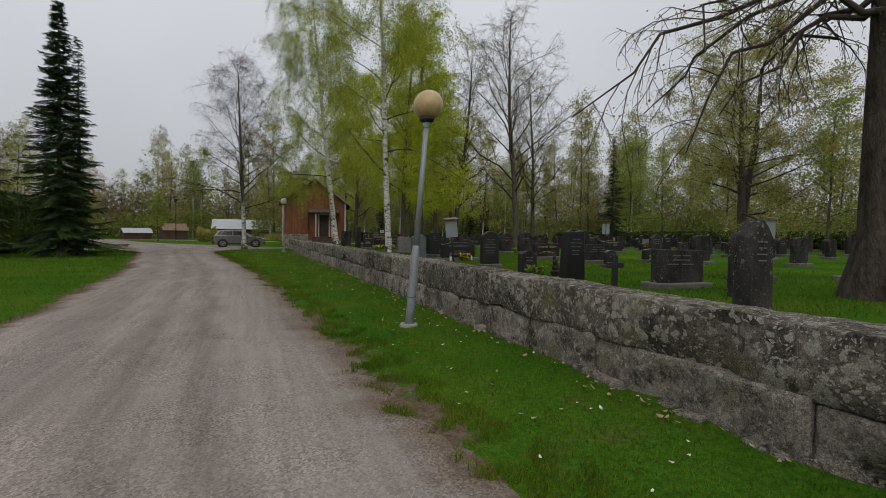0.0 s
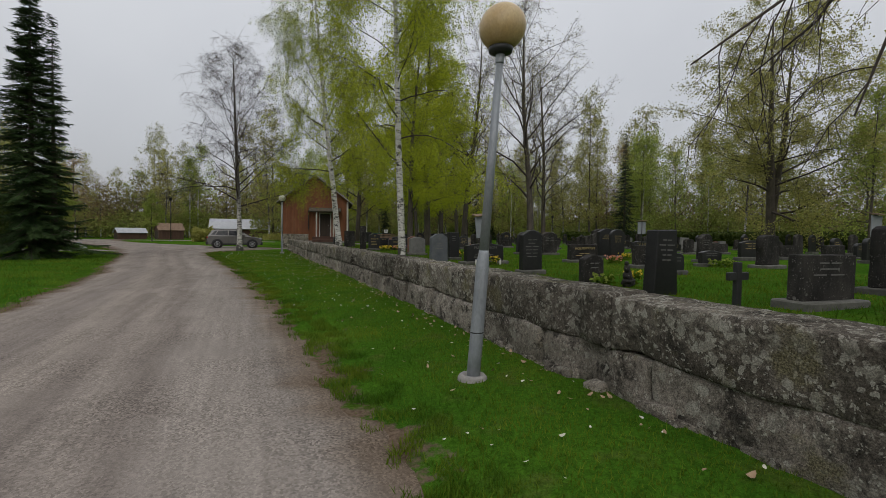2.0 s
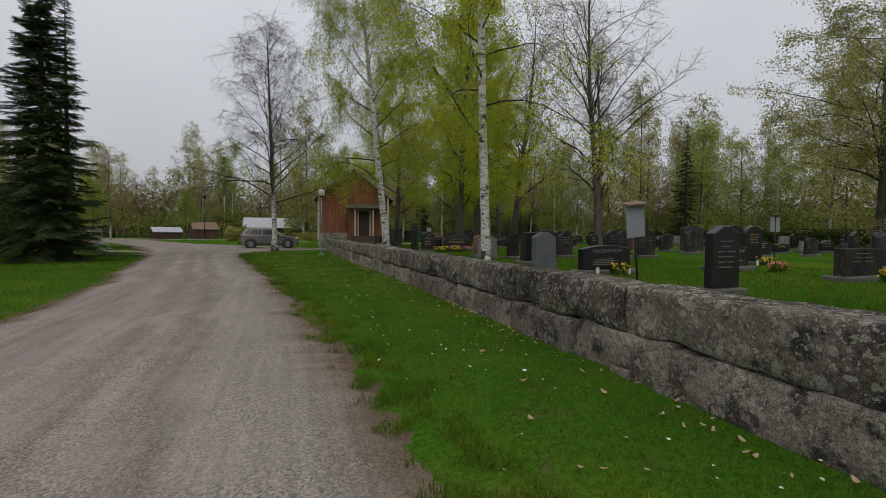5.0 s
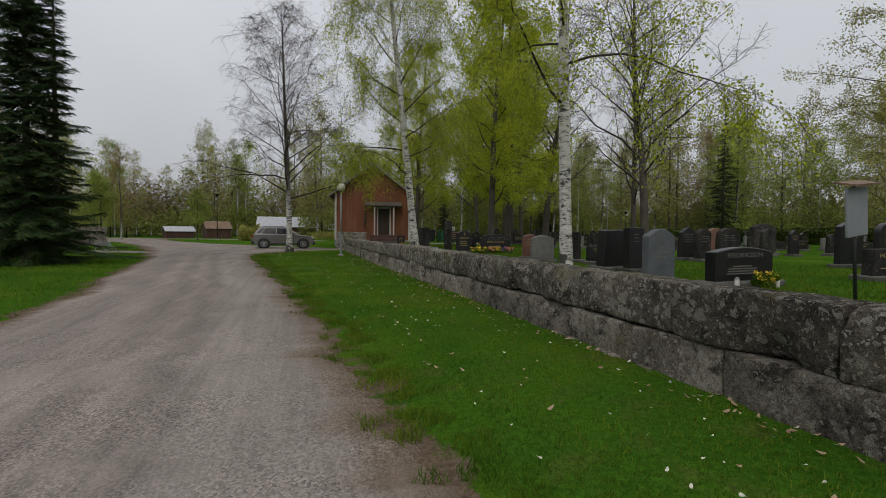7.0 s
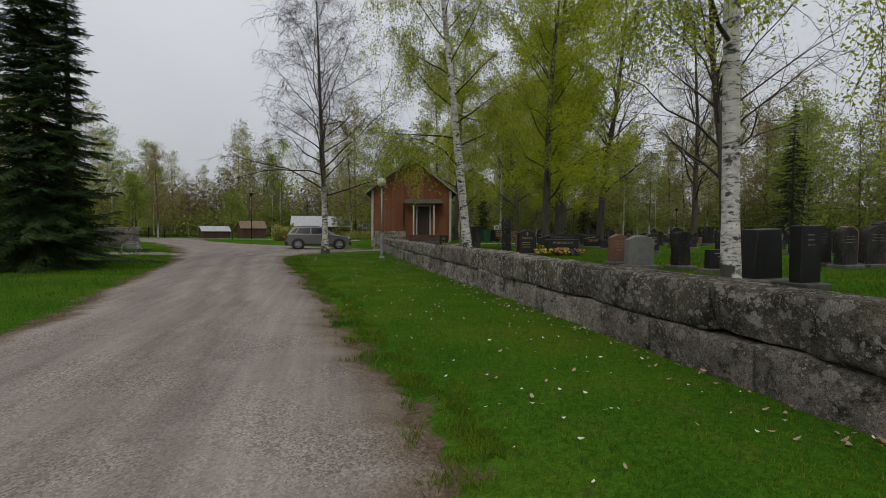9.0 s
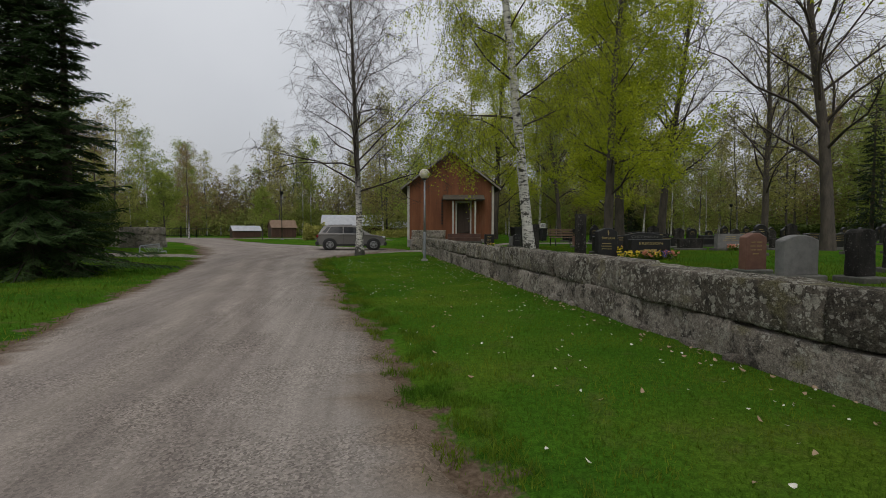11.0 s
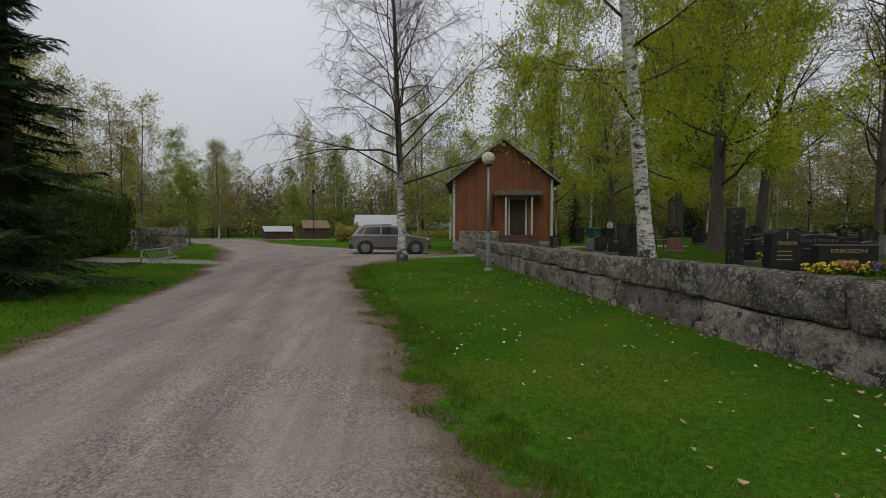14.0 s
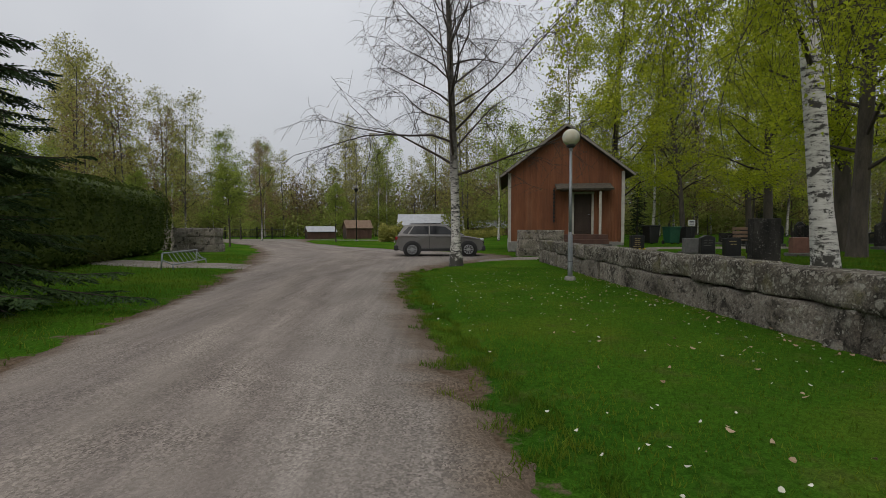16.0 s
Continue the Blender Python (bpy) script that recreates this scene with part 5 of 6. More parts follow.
            part("tyre", ty, M_TYRE, wheel, "black tyre")
            hubs = [lathe([(0.215, 0.085), (0.225, 0.1), (0.205, 0.112), (0.19, 0.09)], 28), lathe([(0.055, 0.06), (0.055, 0.105), (0.03, 0.112)], 14)]
            for s in range(10):
                sp = box(0.16, 0.028, 0.02, 0.12, 0, 0.088, 0.004)
                bmesh.ops.rotate(sp, cent=(0, 0, 0), matrix=Matrix.Rotation(2 * math.pi * s / 10, 3, "Z"), verts=sp.verts)
                hubs.append(sp)
            rim = joined(*hubs)
            bmesh.ops.rotate(rim, cent=(0, 0, 0), matrix=Matrix.Rotation(radians(-90 * sd), 3, "X"), verts=rim.verts)
            part("rim", rim, M_RIM, wheel, "silver multi-spoke alloy rim")
        part("mirror", box(0.2, 0.16, 0.13, 0.62, sd * 0.93, 1.03, 0.035, 2), M_CARPAINT, car)
        for hx_ in (-0.98, 0.0):
            part("door_handle", box(0.2, 0.03, 0.03, hx_ - 0.1, sd * 0.875, 0.9, 0.008), M_CARPAINT, car)
        for sx_ in (-0.49, 0.62):
            part("door_seam", box(0.012, 0.008, 0.6, sx_, sd * 0.872, 0.38), M_PLASTIC, car)
        part("headlight", box(0.3, 0.28, 0.11, 1.84, sd * 0.66, 0.74, 0.03, 2), M_LAMPCLEAR, car, "clear headlight")
        part("tail_light", box(0.14, 0.3, 0.15, -1.97, sd * 0.66, 0.79, 0.03, 2), M_LAMPRED, car, "dark red tail light")
        part("roof_rail", rod((-1.35, sd * 0.6, 1.555), (0.05, sd * 0.6, 1.575), 0.018, None, 8), M_PLASTIC, car, "black roof rail")
    part("rear_bumper", box(0.22, 1.64, 0.26, -1.98, 0, 0.28, 0.05, 2), M_PLASTIC, car, "black lower bumper")
    part("front_bumper", box(0.2, 1.62, 0.24, 1.97, 0, 0.26, 0.05, 2), M_PLASTIC, car, "black lower bumper")
    part("grille", box(0.06, 1.0, 0.12, 2.02, 0, 0.58, 0.01), M_PLASTIC, car, "black grille")
    ws = bmesh.new()
    vs = [ws.verts.new(p) for p in ((1.06, -0.72, 1.04), (1.06, 0.72, 1.04), (0.3, 0.6, 1.485), (0.3, -0.6, 1.485))]
    ws.faces.new(vs)
    bmesh.ops.translate(ws, vec=(0.02, 0, 0.014), verts=ws.verts)
    bmesh.ops.solidify(ws, geom=ws.faces[:], thickness=0.012)
    part("windscreen", ws, M_CARGLASS, car, "dark windscreen")
    rw = bmesh.new()
    vs = [rw.verts.new(p) for p in ((-1.9, -0.68, 1.06), (-1.9, 0.68, 1.06), (-1.66, 0.6, 1.43), (-1.66, -0.6, 1.43))]
    rw.faces.new(vs)
    bmesh.ops.translate(rw, vec=(-0.025, 0, 0.0), verts=rw.verts)
    bmesh.ops.solidify(rw, geom=rw.faces[:], thickness=0.012)
    part("tailgate_window", rw, M_CARGLASS, car, "dark rear window")
    part("number_plate", box(0.015, 0.5, 0.11, -2.095, 0, 0.62), M_WHITE, car, "white number plate")


build_car(-0.97, 42.4, 2)


# ---- far buildings, fence, hedge ----
def storage_hut(x, y, rz, w, d, h, roof_mat, label):
    t = base_at("storage_hut", x, y, 0, rz)
    tagged(t, label, "hut", "brown huts by the bend")
    eave = h * 0.62
    body = part("body", prism([(-d / 2, 0), (d / 2, 0), (d / 2, eave), (0, h - 0.06), (-d / 2, eave)], w, 0, 0), M_BROWN, t)
    n = int(w / 0.32)
    for i in range(n):
        for sx in (-1, 1):
            part("batten", box(0.05, 0.09, eave - 0.1, sx * (d / 2 + 0.02), (i + 0.5) * w / n, 0.02), M_BROWN, body)
    arch = [(-d * 0.28, 0.05), (d * 0.28, 0.05)] + [(d * 0.28 * math.cos(a), eave * 0.62 + d * 0.22 * math.sin(a)) for a in [math.pi * i / 8 for i in range(9)]]
    part("arched_door", prism(arch, 0.06, 0, -0.04), M_DOOR, t, "dark arched door")
    for sx in (-1, 1):
        sl = math.atan2(h - eave, d / 2)
        ln = (d / 2 + 0.16) / math.cos(sl)
        bm = box(ln, w + 0.3, 0.06, ln / 2, w / 2, 0)
        bmesh.ops.rotate(bm, cent=(0, 0, 0), matrix=Matrix.Rotation(sl, 3, "Y"), verts=bm.verts)
        if sx < 0:
            bmesh.ops.scale(bm, vec=(-1, 1, 1), verts=bm.verts)
            bmesh.ops.reverse_faces(bm, faces=bm.faces)
        bmesh.ops.translate(bm, vec=(0, 0, h - 0.03), verts=bm.verts)
        part("roof", bm, roof_mat, t)


storage_hut(-18.6, 85.5, -62, 3.8, 2.0, 1.7, M_SHEETROOF, "low dark brown hut with pale sheet roof")
storage_hut(-13.0, 83.6, -66, 3.4, 2.2, 2.5, M_WOOD, "brown plank hut with arched door and wooden roof")


def long_house(x, y, rz, w, d, eave, top, wall_mat, label):
    t = base_at("long_house", x, y, 0, rz)
    tagged(t, label, "building", "far roofs")
    part("wall", prism([(-d / 2, 0), (d / 2, 0), (d / 2, eave), (0, top - 0.1), (-d / 2, eave)], w), wall_mat, t)
    for sx in (-1, 1):
        sl = math.atan2(top - eave, d / 2)
        ln = (d / 2 + 0.4) / math.cos(sl)
        bm = box(ln, w + 0.6, 0.1, ln / 2, w / 2, 0)
        bmesh.ops.rotate(bm, cent=(0, 0, 0), matrix=Matrix.Rotation(sl, 3, "Y"), verts=bm.verts)
        if sx < 0:
            bmesh.ops.scale(bm, vec=(-1, 1, 1), verts=bm.verts)
            bmesh.ops.reverse_faces(bm, faces=bm.faces)
        bmesh.ops.translate(bm, vec=(0, 0, top), verts=bm.verts)
        part("roof", bm, M_SHEETROOF, t, "pale sheet roof")
    for i in range(5):
        wf = part("window", box(0.06, 1.0, 0.9, -d / 2 - 0.01, 1.6 + i * (w - 3) / 4, 1.0), M_TRIM, t)
        part("pane", box(0.03, 0.8, 0.7, -d / 2 - 0.04, 1.6 + i * (w - 3) / 4, 1.1), M_CARGLASS, wf)


long_house(-6.2, 92.5, -90, 9.4, 5.0, 2.0, 3.5, M_BROWN, "long low building with pale sheet roof behind the shrubs")
long_house(4.4, 91.5, -90, 5.5, 4.0, 1.6, 2.5, M_WOOD, "lower brown shed with pale roof")


def iron_fence(points):
    t = base_at("fence", points[0][0], points[0][1], 0)
    tagged(t, "black iron fence with round-capped posts along the far lawn", "fence")
    o = Vector((points[0][0], points[0][1], 0))
    for (x0, y0), (x1, y1) in zip(points, points[1:]):
        a, b = Vector((x0, y0, 0)) - o, Vector((x1, y1, 0)) - o
        n = int((b - a).length / 1.7)
        for i in range(n):
            p = a.lerp(b, i / n)
            part("post", lathe([(0.09, 0), (0.09, 1.45), (0.11, 1.48), (0.08, 1.6)], 8), M_DARKMETAL, t).location = p
        for z in (0.35, 1.25):
            part("rail", rod(a + Vector((0, 0, z)), b + Vector((0, 0, z)), 0.035, None, 6), M_DARKMETAL, t)
        m = int((b - a).length / 0.28)
        bars = bmesh.new()
        for i in range(m):
            p = a.lerp(b, i / m)
            r = bmesh.ops.create_cone(bars, cap_ends=False, segments=4, radius1=0.018, radius2=0.018, depth=1.2)
            bmesh.ops.translate(bars, vec=p + Vector((0, 0, 0.75)), verts=r["verts"])
        tagged(part("bars", bars, M_DARKMETAL, t), kind="stuff")


iron_fence([(-44, 74.0), (-31, 79.0), (-21.5, 86.0)])


def hedge(name, x0, y0, x1, y1, width, height, n, size, seed, label, z=0.0):
    """A clipped hedge: a dark inner body under thousands of small sprays."""
    rng = random.Random(seed)
    a, b = Vector((x0, y0, 0)), Vector((x1, y1, 0))
    ln = (b - a).length
    ang = math.degrees(math.atan2(b.y - a.y, b.x - a.x))
    t = base_at(name, x0, y0, z, ang)
    core = box(ln, width * 0.86, height * 0.95, ln / 2, 0, 0.05, min(width, height) * 0.3, 3)
    tagged(part("inner_body", core, M_HEDGE, t), kind="stuff")
    s = Builder()
    for _ in range(n):
        u = rng.random() * (ln + 1.0) - 0.5
        k = rng.random()
        if k < 0.62:
            side, zz = (-1 if rng.random() < 0.7 else 1), rng.random() ** 0.9
            r = (1 - max(0, (zz - 0.75) / 0.25) ** 2 * 0.35) * (0.82 + 0.18 * min(zz / 0.2, 1))
            p = Vector((u, side * width / 2 * r, zz * height))
        else:
            v = rng.uniform(-1, 1)
            p = Vector((u, v * width / 2 * 0.85, height * (1 - 0.28 * v * v)))
        over = max(-u, u - ln, 0.0)
        p.y *= 1 - over * 0.9
        p.z *= 1 - over * 0.45
        lump = 0.16 * noise.noise(Vector((p.x * 0.7, p.y * 0.7 + seed, p.z * 0.7))) + 0.05 * noise.noise(Vector((p.x * 3, p.y * 3 + seed, p.z * 3)))
        p += Vector((0, math.copysign(lump, p.y), lump))
        if p.z > 0.12:
            s.leaf(p, size * rng.uniform(0.5, 1.4), rng)
    tagged(link_part("sprays", s.mesh("sprays", M_HEDGE, False), t), kind="stuff")
    return tagged(t, label, "hedge")


hedge("hedge", -15.9, 45.6, -11.9, 30.0, 1.9, 3.2, 40000, 0.095, 4, "tall clipped dark green thuja hedge behind the spruce")
hedge("hedge", 47.0, 64.0, 45.0, -14.0, 1.6, 1.5, 14000, 0.26, 5, "long dark clipped hedge at the far side of the graveyard", YARD)


# ---- bicycle rack ----
def bike_rack(x, y, rz):
    t = base_at("bicycle_rack", x, y, 0.03, rz)
    tagged(t, "low galvanised tube bicycle rack on the lawn", "bicycle rack")
    for z, o in ((0.5, 0.0), (0.16, -0.28)):
        part("rail", rod((0, o, z), (2.7, o, z), 0.022, None, 8), M_GALV, t)
    for i in (0, 1):
        part("leg", rod((i * 2.7, 0, 0.5), (i * 2.7, 0.05, 0), 0.022, None, 8), M_GALV, t)
        part("leg", rod((i * 2.7, -0.28, 0.16), (i * 2.7, -0.3, 0), 0.022, None, 8), M_GALV, t)
        part("brace", rod((i * 2.7, -0.28, 0.16), (i * 2.7, 0, 0.3), 0.016, None, 8), M_GALV, t)
    for i in range(8):
        part("wheel_holder", rod((0.2 + i * 0.32, -0.28, 0.16), (0.34 + i * 0.32, 0, 0.5), 0.01, None, 6), M_GALV, t)


bike_rack(-9.3, 35.2, 97)


# ---- graves ----
def headstone_outline(kind, w, h, rng):
    if kind == "arch":
        return [(-w / 2, 0), (w / 2, 0), (w / 2, h - w * 0.32)] + [(w / 2 * math.cos(a), h - w * 0.32 + w * 0.32 * math.sin(a)) for a in [math.pi * i / 10 for i in range(1, 10)]] + [(-w / 2, h - w * 0.32)]
    if kind == "peak":
        return [(-w / 2, 0), (w / 2, 0), (w / 2 * 0.97, h * 0.88), (w * 0.12, h), (-w * 0.12, h), (-w / 2 * 0.97, h * 0.88)]
    if kind == "pointed":
        return [(-w / 2, 0), (w / 2, 0), (w / 2 * 0.86, h * 0.82), (w * 0.22, h * 0.93), (0, h), (-w * 0.22, h * 0.93), (-w / 2 * 0.86, h * 0.82)]
    if kind == "taper":
        return [(-w / 2, 0), (w / 2, 0), (w / 2 * 0.8, h), (-w / 2 * 0.8, h * 0.985)]
    if kind == "rough":
        pts = [(-w / 2, 0), (w / 2, 0)]
        for i in range(1, 5):
            pts.append((w / 2 * rng.uniform(0.9, 1.02), h * i / 5))
        pts += [(w * 0.42, h * 0.96), (w * 0.1, h), (-w * 0.3, h * 0.985), (-w * 0.44, h * 0.93)]
        for i in range(4, 0, -1):
            pts.append((-w / 2 * rng.uniform(0.9, 1.02), h * i / 5))
        return pts
    if kind == "wave":
        return [(-w / 2, 0), (w / 2, 0), (w / 2, h * 0.86)] + [(w / 2 * (1 - i / 5), h * (0.86 + 0.14 * math.sin(math.pi * i / 10))) for i in range(1, 10)] + [(-w / 2, h * 0.86)]
    return [(-w / 2, 0), (w / 2, 0), (w / 2, h), (-w / 2, h)]


def letters(text, size, x, y, z, mat, parent, width=None):
    cu = bpy.data.curves.new("inscription", "FONT")
    cu.body = text
    cu.size = size
    cu.align_x = "CENTER"
    cu.extrude = 0.002
    cu.materials.append(mat)
    ob = new("inscription", cu)
    ob.parent = parent
    ob.matrix_basis = pose(x, y, z, 90)
    if width:
        ob.scale = (width / (len(text) * size * 0.66), 1, 1)
    return tagged(ob, "gilt family name" if mat is M_GOLD else "pale family name")


def gravestone(x, y, w, h, kind, mat, label, rz=0.0, depth=0.13, name="", lines=0, ink=None, plinth=True, cross=False, group="graves", z=None):
    rng = random.Random(int(x * 100 + y * 7))
    z = ground_z(x, y) - 0.03 if z is None else z
    if len(label.split()) < 5:
        label += " in the churchyard grass"
    t = base_at("gravestone", x, y, z, rz + rng.uniform(-3, 3), rng.uniform(-1.2, 1.2), rng.uniform(-1.0, 1.0))
    tagged(t, label, "gravestone", group)
    ink = ink or M_PALE
    z0 = 0.03
    if plinth:
        part("plinth", box(w * 1.18, depth * 2.4, 0.13, 0, 0, 0, 0.02), M_PLINTH, t, "low grey base slab")
        z0 = 0.125
    hs = h + 0.03 - z0
    bm = prism(headstone_outline(kind, w, hs, rng), depth, 0.012 if kind != "rough" else 0.02, -depth / 2)
    bmesh.ops.translate(bm, vec=(0, 0, z0), verts=bm.verts)
    stone = part("headstone", bm, mat, t)
    front = -depth / 2 - 0.003
    top = z0 + hs * (0.78 if kind in ("pointed", "peak", "arch") else 0.86)
    if cross:
        part("engraved_cross", joined(box(0.016, 0.006, 0.13, 0, front, top - 0.02), box(0.075, 0.006, 0.016, 0, front, top + 0.055)), ink, stone)
        top -= 0.06
    if name:
        sz = min(0.105, w * 0.85 / (len(name) * 0.7))
        letters(name, sz, 0, front, top - sz * 0.8, ink, stone, w * (0.72 if w > 0.9 else 0.78))
        top -= sz * 1.9
    for i in range(lines):
        lw = w * rng.uniform(0.35, 0.7)
        zz = top - 0.03 - i * min(0.075, (top - z0 - 0.1) / max(lines, 1))
        words = rng.choice((1, 2, 2))
        p = -lw / 2
        for k in range(words):
            ww = lw / words * rng.uniform(0.7, 0.9)
            part("inscription", box(ww, 0.004, 0.017, p + ww / 2, front, zz), ink, stone)
            p += lw / words
    return t


def flowers(x, y, w, d, seed, mats, label, z=None):
    rng = random.Random(seed)
    z = ground_z(x, y) if z is None else z
    t = base_at("flower_planting", x, y, z)
    tagged(t, label, "flowers", "grave flowers")
    g = Builder()
    for _ in range(int(500 * w * d + 60)):
        g.leaf(Vector((rng.uniform(-w / 2, w / 2), rng.uniform(-d / 2, d / 2), rng.random() * 0.2)), 0.08 * rng.uniform(0.6, 1.4), rng)
    tagged(link_part("foliage", g.mesh("foliage", M_BLADE, False), t), kind="stuff")
    for k, m in enumerate(mats):
        f = Builder()
        for _ in range(int(260 * w * d / len(mats) + 14)):
            cx = rng.uniform(-w / 2, w / 2) / len(mats) * 1.3 + w * ((k + 0.5) / len(mats) - 0.5)
            p = Vector((cx, rng.uniform(-d / 2, d / 2), 0.1 + rng.random() * 0.15))
            for _p in range(3):
                f.leaf(p + Vector((rng.gauss(0, 0.012), rng.gauss(0, 0.012), rng.gauss(0, 0.012))), 0.055, rng)
        tagged(link_part("blossom", f.mesh("blossom", m, False), t), kind="stuff")
    return t


BLK, DRK, GRY = M_BLACKST, M_DARKST, M_GREYST
gravestone(5.6, 3.72, 0.44, 1.14, "pointed", DRK, "tall dark pointed gravestone grown with lichen", 0, 0.22, lines=4, plinth=False)
gravestone(7.0, 4.85, 0.36, 1.0, "rough", DRK, "narrow speckled dark gravestone behind a taller one", 0, 0.2, plinth=False)
gravestone(7.05, 6.05, 1.05, 0.68, "slab", DRK, "wide dark gravestone on a grey base slab", 0, 0.2, lines=3)
gravestone(9.7, 6.5, 0.8, 1.1, "rough", DRK, "rough-hewn dark gravestone with lichen spots", 0, 0.2, lines=3)
gravestone(6.0, 7.65, 0.5, 1.0, "taper", BLK, "tall tapering black gravestone", 0, 0.22, lines=5, plinth=False)
gravestone(5.75, 8.9, 0.4, 0.56, "peak", DRK, "small dark gabled gravestone with moss", 0, 0.2, lines=2, plinth=False)
gravestone(6.1, 11.35, 0.52, 1.0, "peak", BLK, "tall black gabled gravestone with worn lettering", 0, 0.16, lines=6)
gravestone(6.6, 14.6, 1.25, 0.62, "wave", BLK, "wide black family gravestone with gilt lettering", 0, 0.2, "FREDRIKSSON", 4, M_PALE)
gravestone(10.3, 14.7, 1.1, 0.58, "slab", DRK, "wide dark gravestone with yellowish lettering", 0, 0.2, "HOLMSTRÖM", 2, M_GOLD)
gravestone(13.3, 16.4, 0.7, 1.15, "arch", BLK, "tall black arched gravestone with gilt emblem", 0, 0.14, "", 4, M_GOLD)
gravestone(10.5, 12.1, 1.2, 0.62, "slab", DRK, "wide brownish dark gravestone", 0, 0.2, "", 3)
gravestone(13.0, 12.2, 0.8, 0.48, "wave", BLK, "low black gravestone beside green shrubs", 0, 0.16, "", 2)
gravestone(15.3, 14.2, 0.6, 1.02, "pointed", DRK, "dark pointed gravestone", 0, 0.2, "", 3)
gravestone(14.3, 11.35, 0.8, 0.98, "rough", DRK, "rough grey-brown gravestone", 0, 0.24)
gravestone(5.25, 14.85, 0.52, 0.9, "peak", M_BLUEST, "blue-grey gabled gravestone with small cross", 0, 0.16, "", 3, None, False, True)
gravestone(6.75, 17.2, 0.38, 0.96, "slab", BLK, "narrow black gravestone", 0, 0.2, "", 3)
gravestone(7.75, 19.75, 0.72, 0.5, "slab", BLK, "small black gravestone with gilt line", 0, 0.16, "", 2, M_GOLD)
gravestone(9.95, 21.9, 0.45, 0.92, "rough", DRK, "rough speckled gravestone", 0, 0.2)
gravestone(11.8, 20.2, 0.5, 1.0, "arch", DRK, "dark arched gravestone", 0, 0.2, "", 3)
gravestone(13.0, 20.4, 0.8, 1.05, "arch", DRK, "broad dark arched gravestone", 0, 0.2, "", 3)
gravestone(19.4, 24.2, 1.3, 1.35, "peak", DRK, "large dark double gravestone", 0, 0.25, "", 3)
gravestone(13.7, 17.4, 0.85, 1.2, "peak", BLK, "tall black gabled gravestone with gilt flower", 0, 0.16, "", 3, M_GOLD)
gravestone(6.95, 22.2, 0.48, 0.8, "peak", M_REDST, "brown gravestone with black plate", 0, 0.18, "", 4, M_GOLD)
gravestone(6.8, 21.15, 0.68, 0.78, "wave", GRY, "plain grey granite gravestone", 0, 0.18)
gravestone(6.75, 17.95, 0.62, 0.92, "taper", BLK, "black tapered gravestone on grey base", 0, 0.3)
gravestone(9.8, 20.9, 0.6, 0.95, "pointed", DRK, "dark pointed gravestone with pale lettering", 0, 0.2, "", 4)
gravestone(7.6, 20.75, 0.4, 0.88, "rough", DRK, "speckled dark gravestone", 0, 0.22)
gravestone(11.9, 20.9, 0.62, 1.06, "pointed", BLK, "tall black pointed gravestone", 0, 0.18, "", 4)
gravestone(13.8, 21.6, 0.66, 1.06, "arch", M_REDST, "brown arched gravestone", 0, 0.2, "", 3)
gravestone(6.2, 26.3, 0.58, 0.88, "peak", BLK, "black gabled gravestone with grey flank and gilt letters", 0, 0.22, "ERIKSSON", 3, M_GOLD, True, True)
gravestone(7.6, 26.4, 1.2, 0.56, "slab", BLK, "wide black family gravestone with gilt letters behind flowers", 0, 0.18, "ERIKSSON", 4, M_GOLD)
gravestone(8.2, 27.6, 1.3, 0.74, "wave", BLK, "wide black gravestone with pale family name", 0, 0.16, "ÖSTMAN", 1, M_PALE)
gravestone(5.75, 26.9, 0.3, 1.28, "slab", DRK, "tall narrow dark slate gravestone", 0, 0.14, "", 0, None, False)
gravestone(14.0, 30.6, 1.2, 0.66, "slab", GRY, "grey granite gravestone with black plate", 0, 0.2, "", 3, M_GOLD)
gravestone(11.7, 27.0, 0.56, 0.78, "arch", BLK, "black arched gravestone with gilt text", 0, 0.16, "", 5, M_GOLD)
gravestone(17.4, 35.6, 1.4, 0.58, "slab", BLK, "wide black gravestone with pale name", 0, 0.18, "", 2)
gravestone(5.85, 31.1, 0.62, 1.0, "slab", DRK, "tall plain dark brown gravestone near the birch", 0, 0.18, "", 0, None, False)
gravestone(6.3, 32.85, 0.4, 0.56, "slab", BLK, "small black gravestone with gilt edge", 0, 0.16, "", 2, M_GOLD)
gravestone(6.35, 34.0, 0.4, 0.62, "peak", BLK, "small black gabled gravestone in grey surround", 0, 0.16, "", 3)
gravestone(6.7, 35.4, 0.5, 0.52, "slab", GRY, "small pale grey gravestone", 0, 0.2)
gravestone(9.7, 34.9, 0.55, 0.56, "slab", M_REDST, "low red granite gravestone", 0, 0.18)
gravestone(6.25, 38.2, 0.5, 0.75, "slab", BLK, "black gravestone with gilt verse beside the building", 0, 0.16, "", 6, M_GOLD)
gravestone(8.6, 29.4, 0.9, 0.62, "wave", BLK, "low black gravestone with flowers before it", 0, 0.18, "", 2, M_GOLD)
gravestone(7.4, 28.7, 0.55, 0.6, "slab", BLK, "black gravestone with an arched emblem", 0, 0.18, "", 1, M_GOLD)
gravestone(12.2, 5.6, 0.85, 0.42, "slab", DRK, "low dark block gravestone near the lime", 0, 0.4)
gravestone(16.5, 9.5, 0.7, 0.95, "rough", DRK, "tilted rough dark gravestone", 5, 0.2)
gravestone(9.3, 10.2, 0.36, 0.5, "arch", BLK, "small black arched gravestone", 0, 0.14, "", 2)


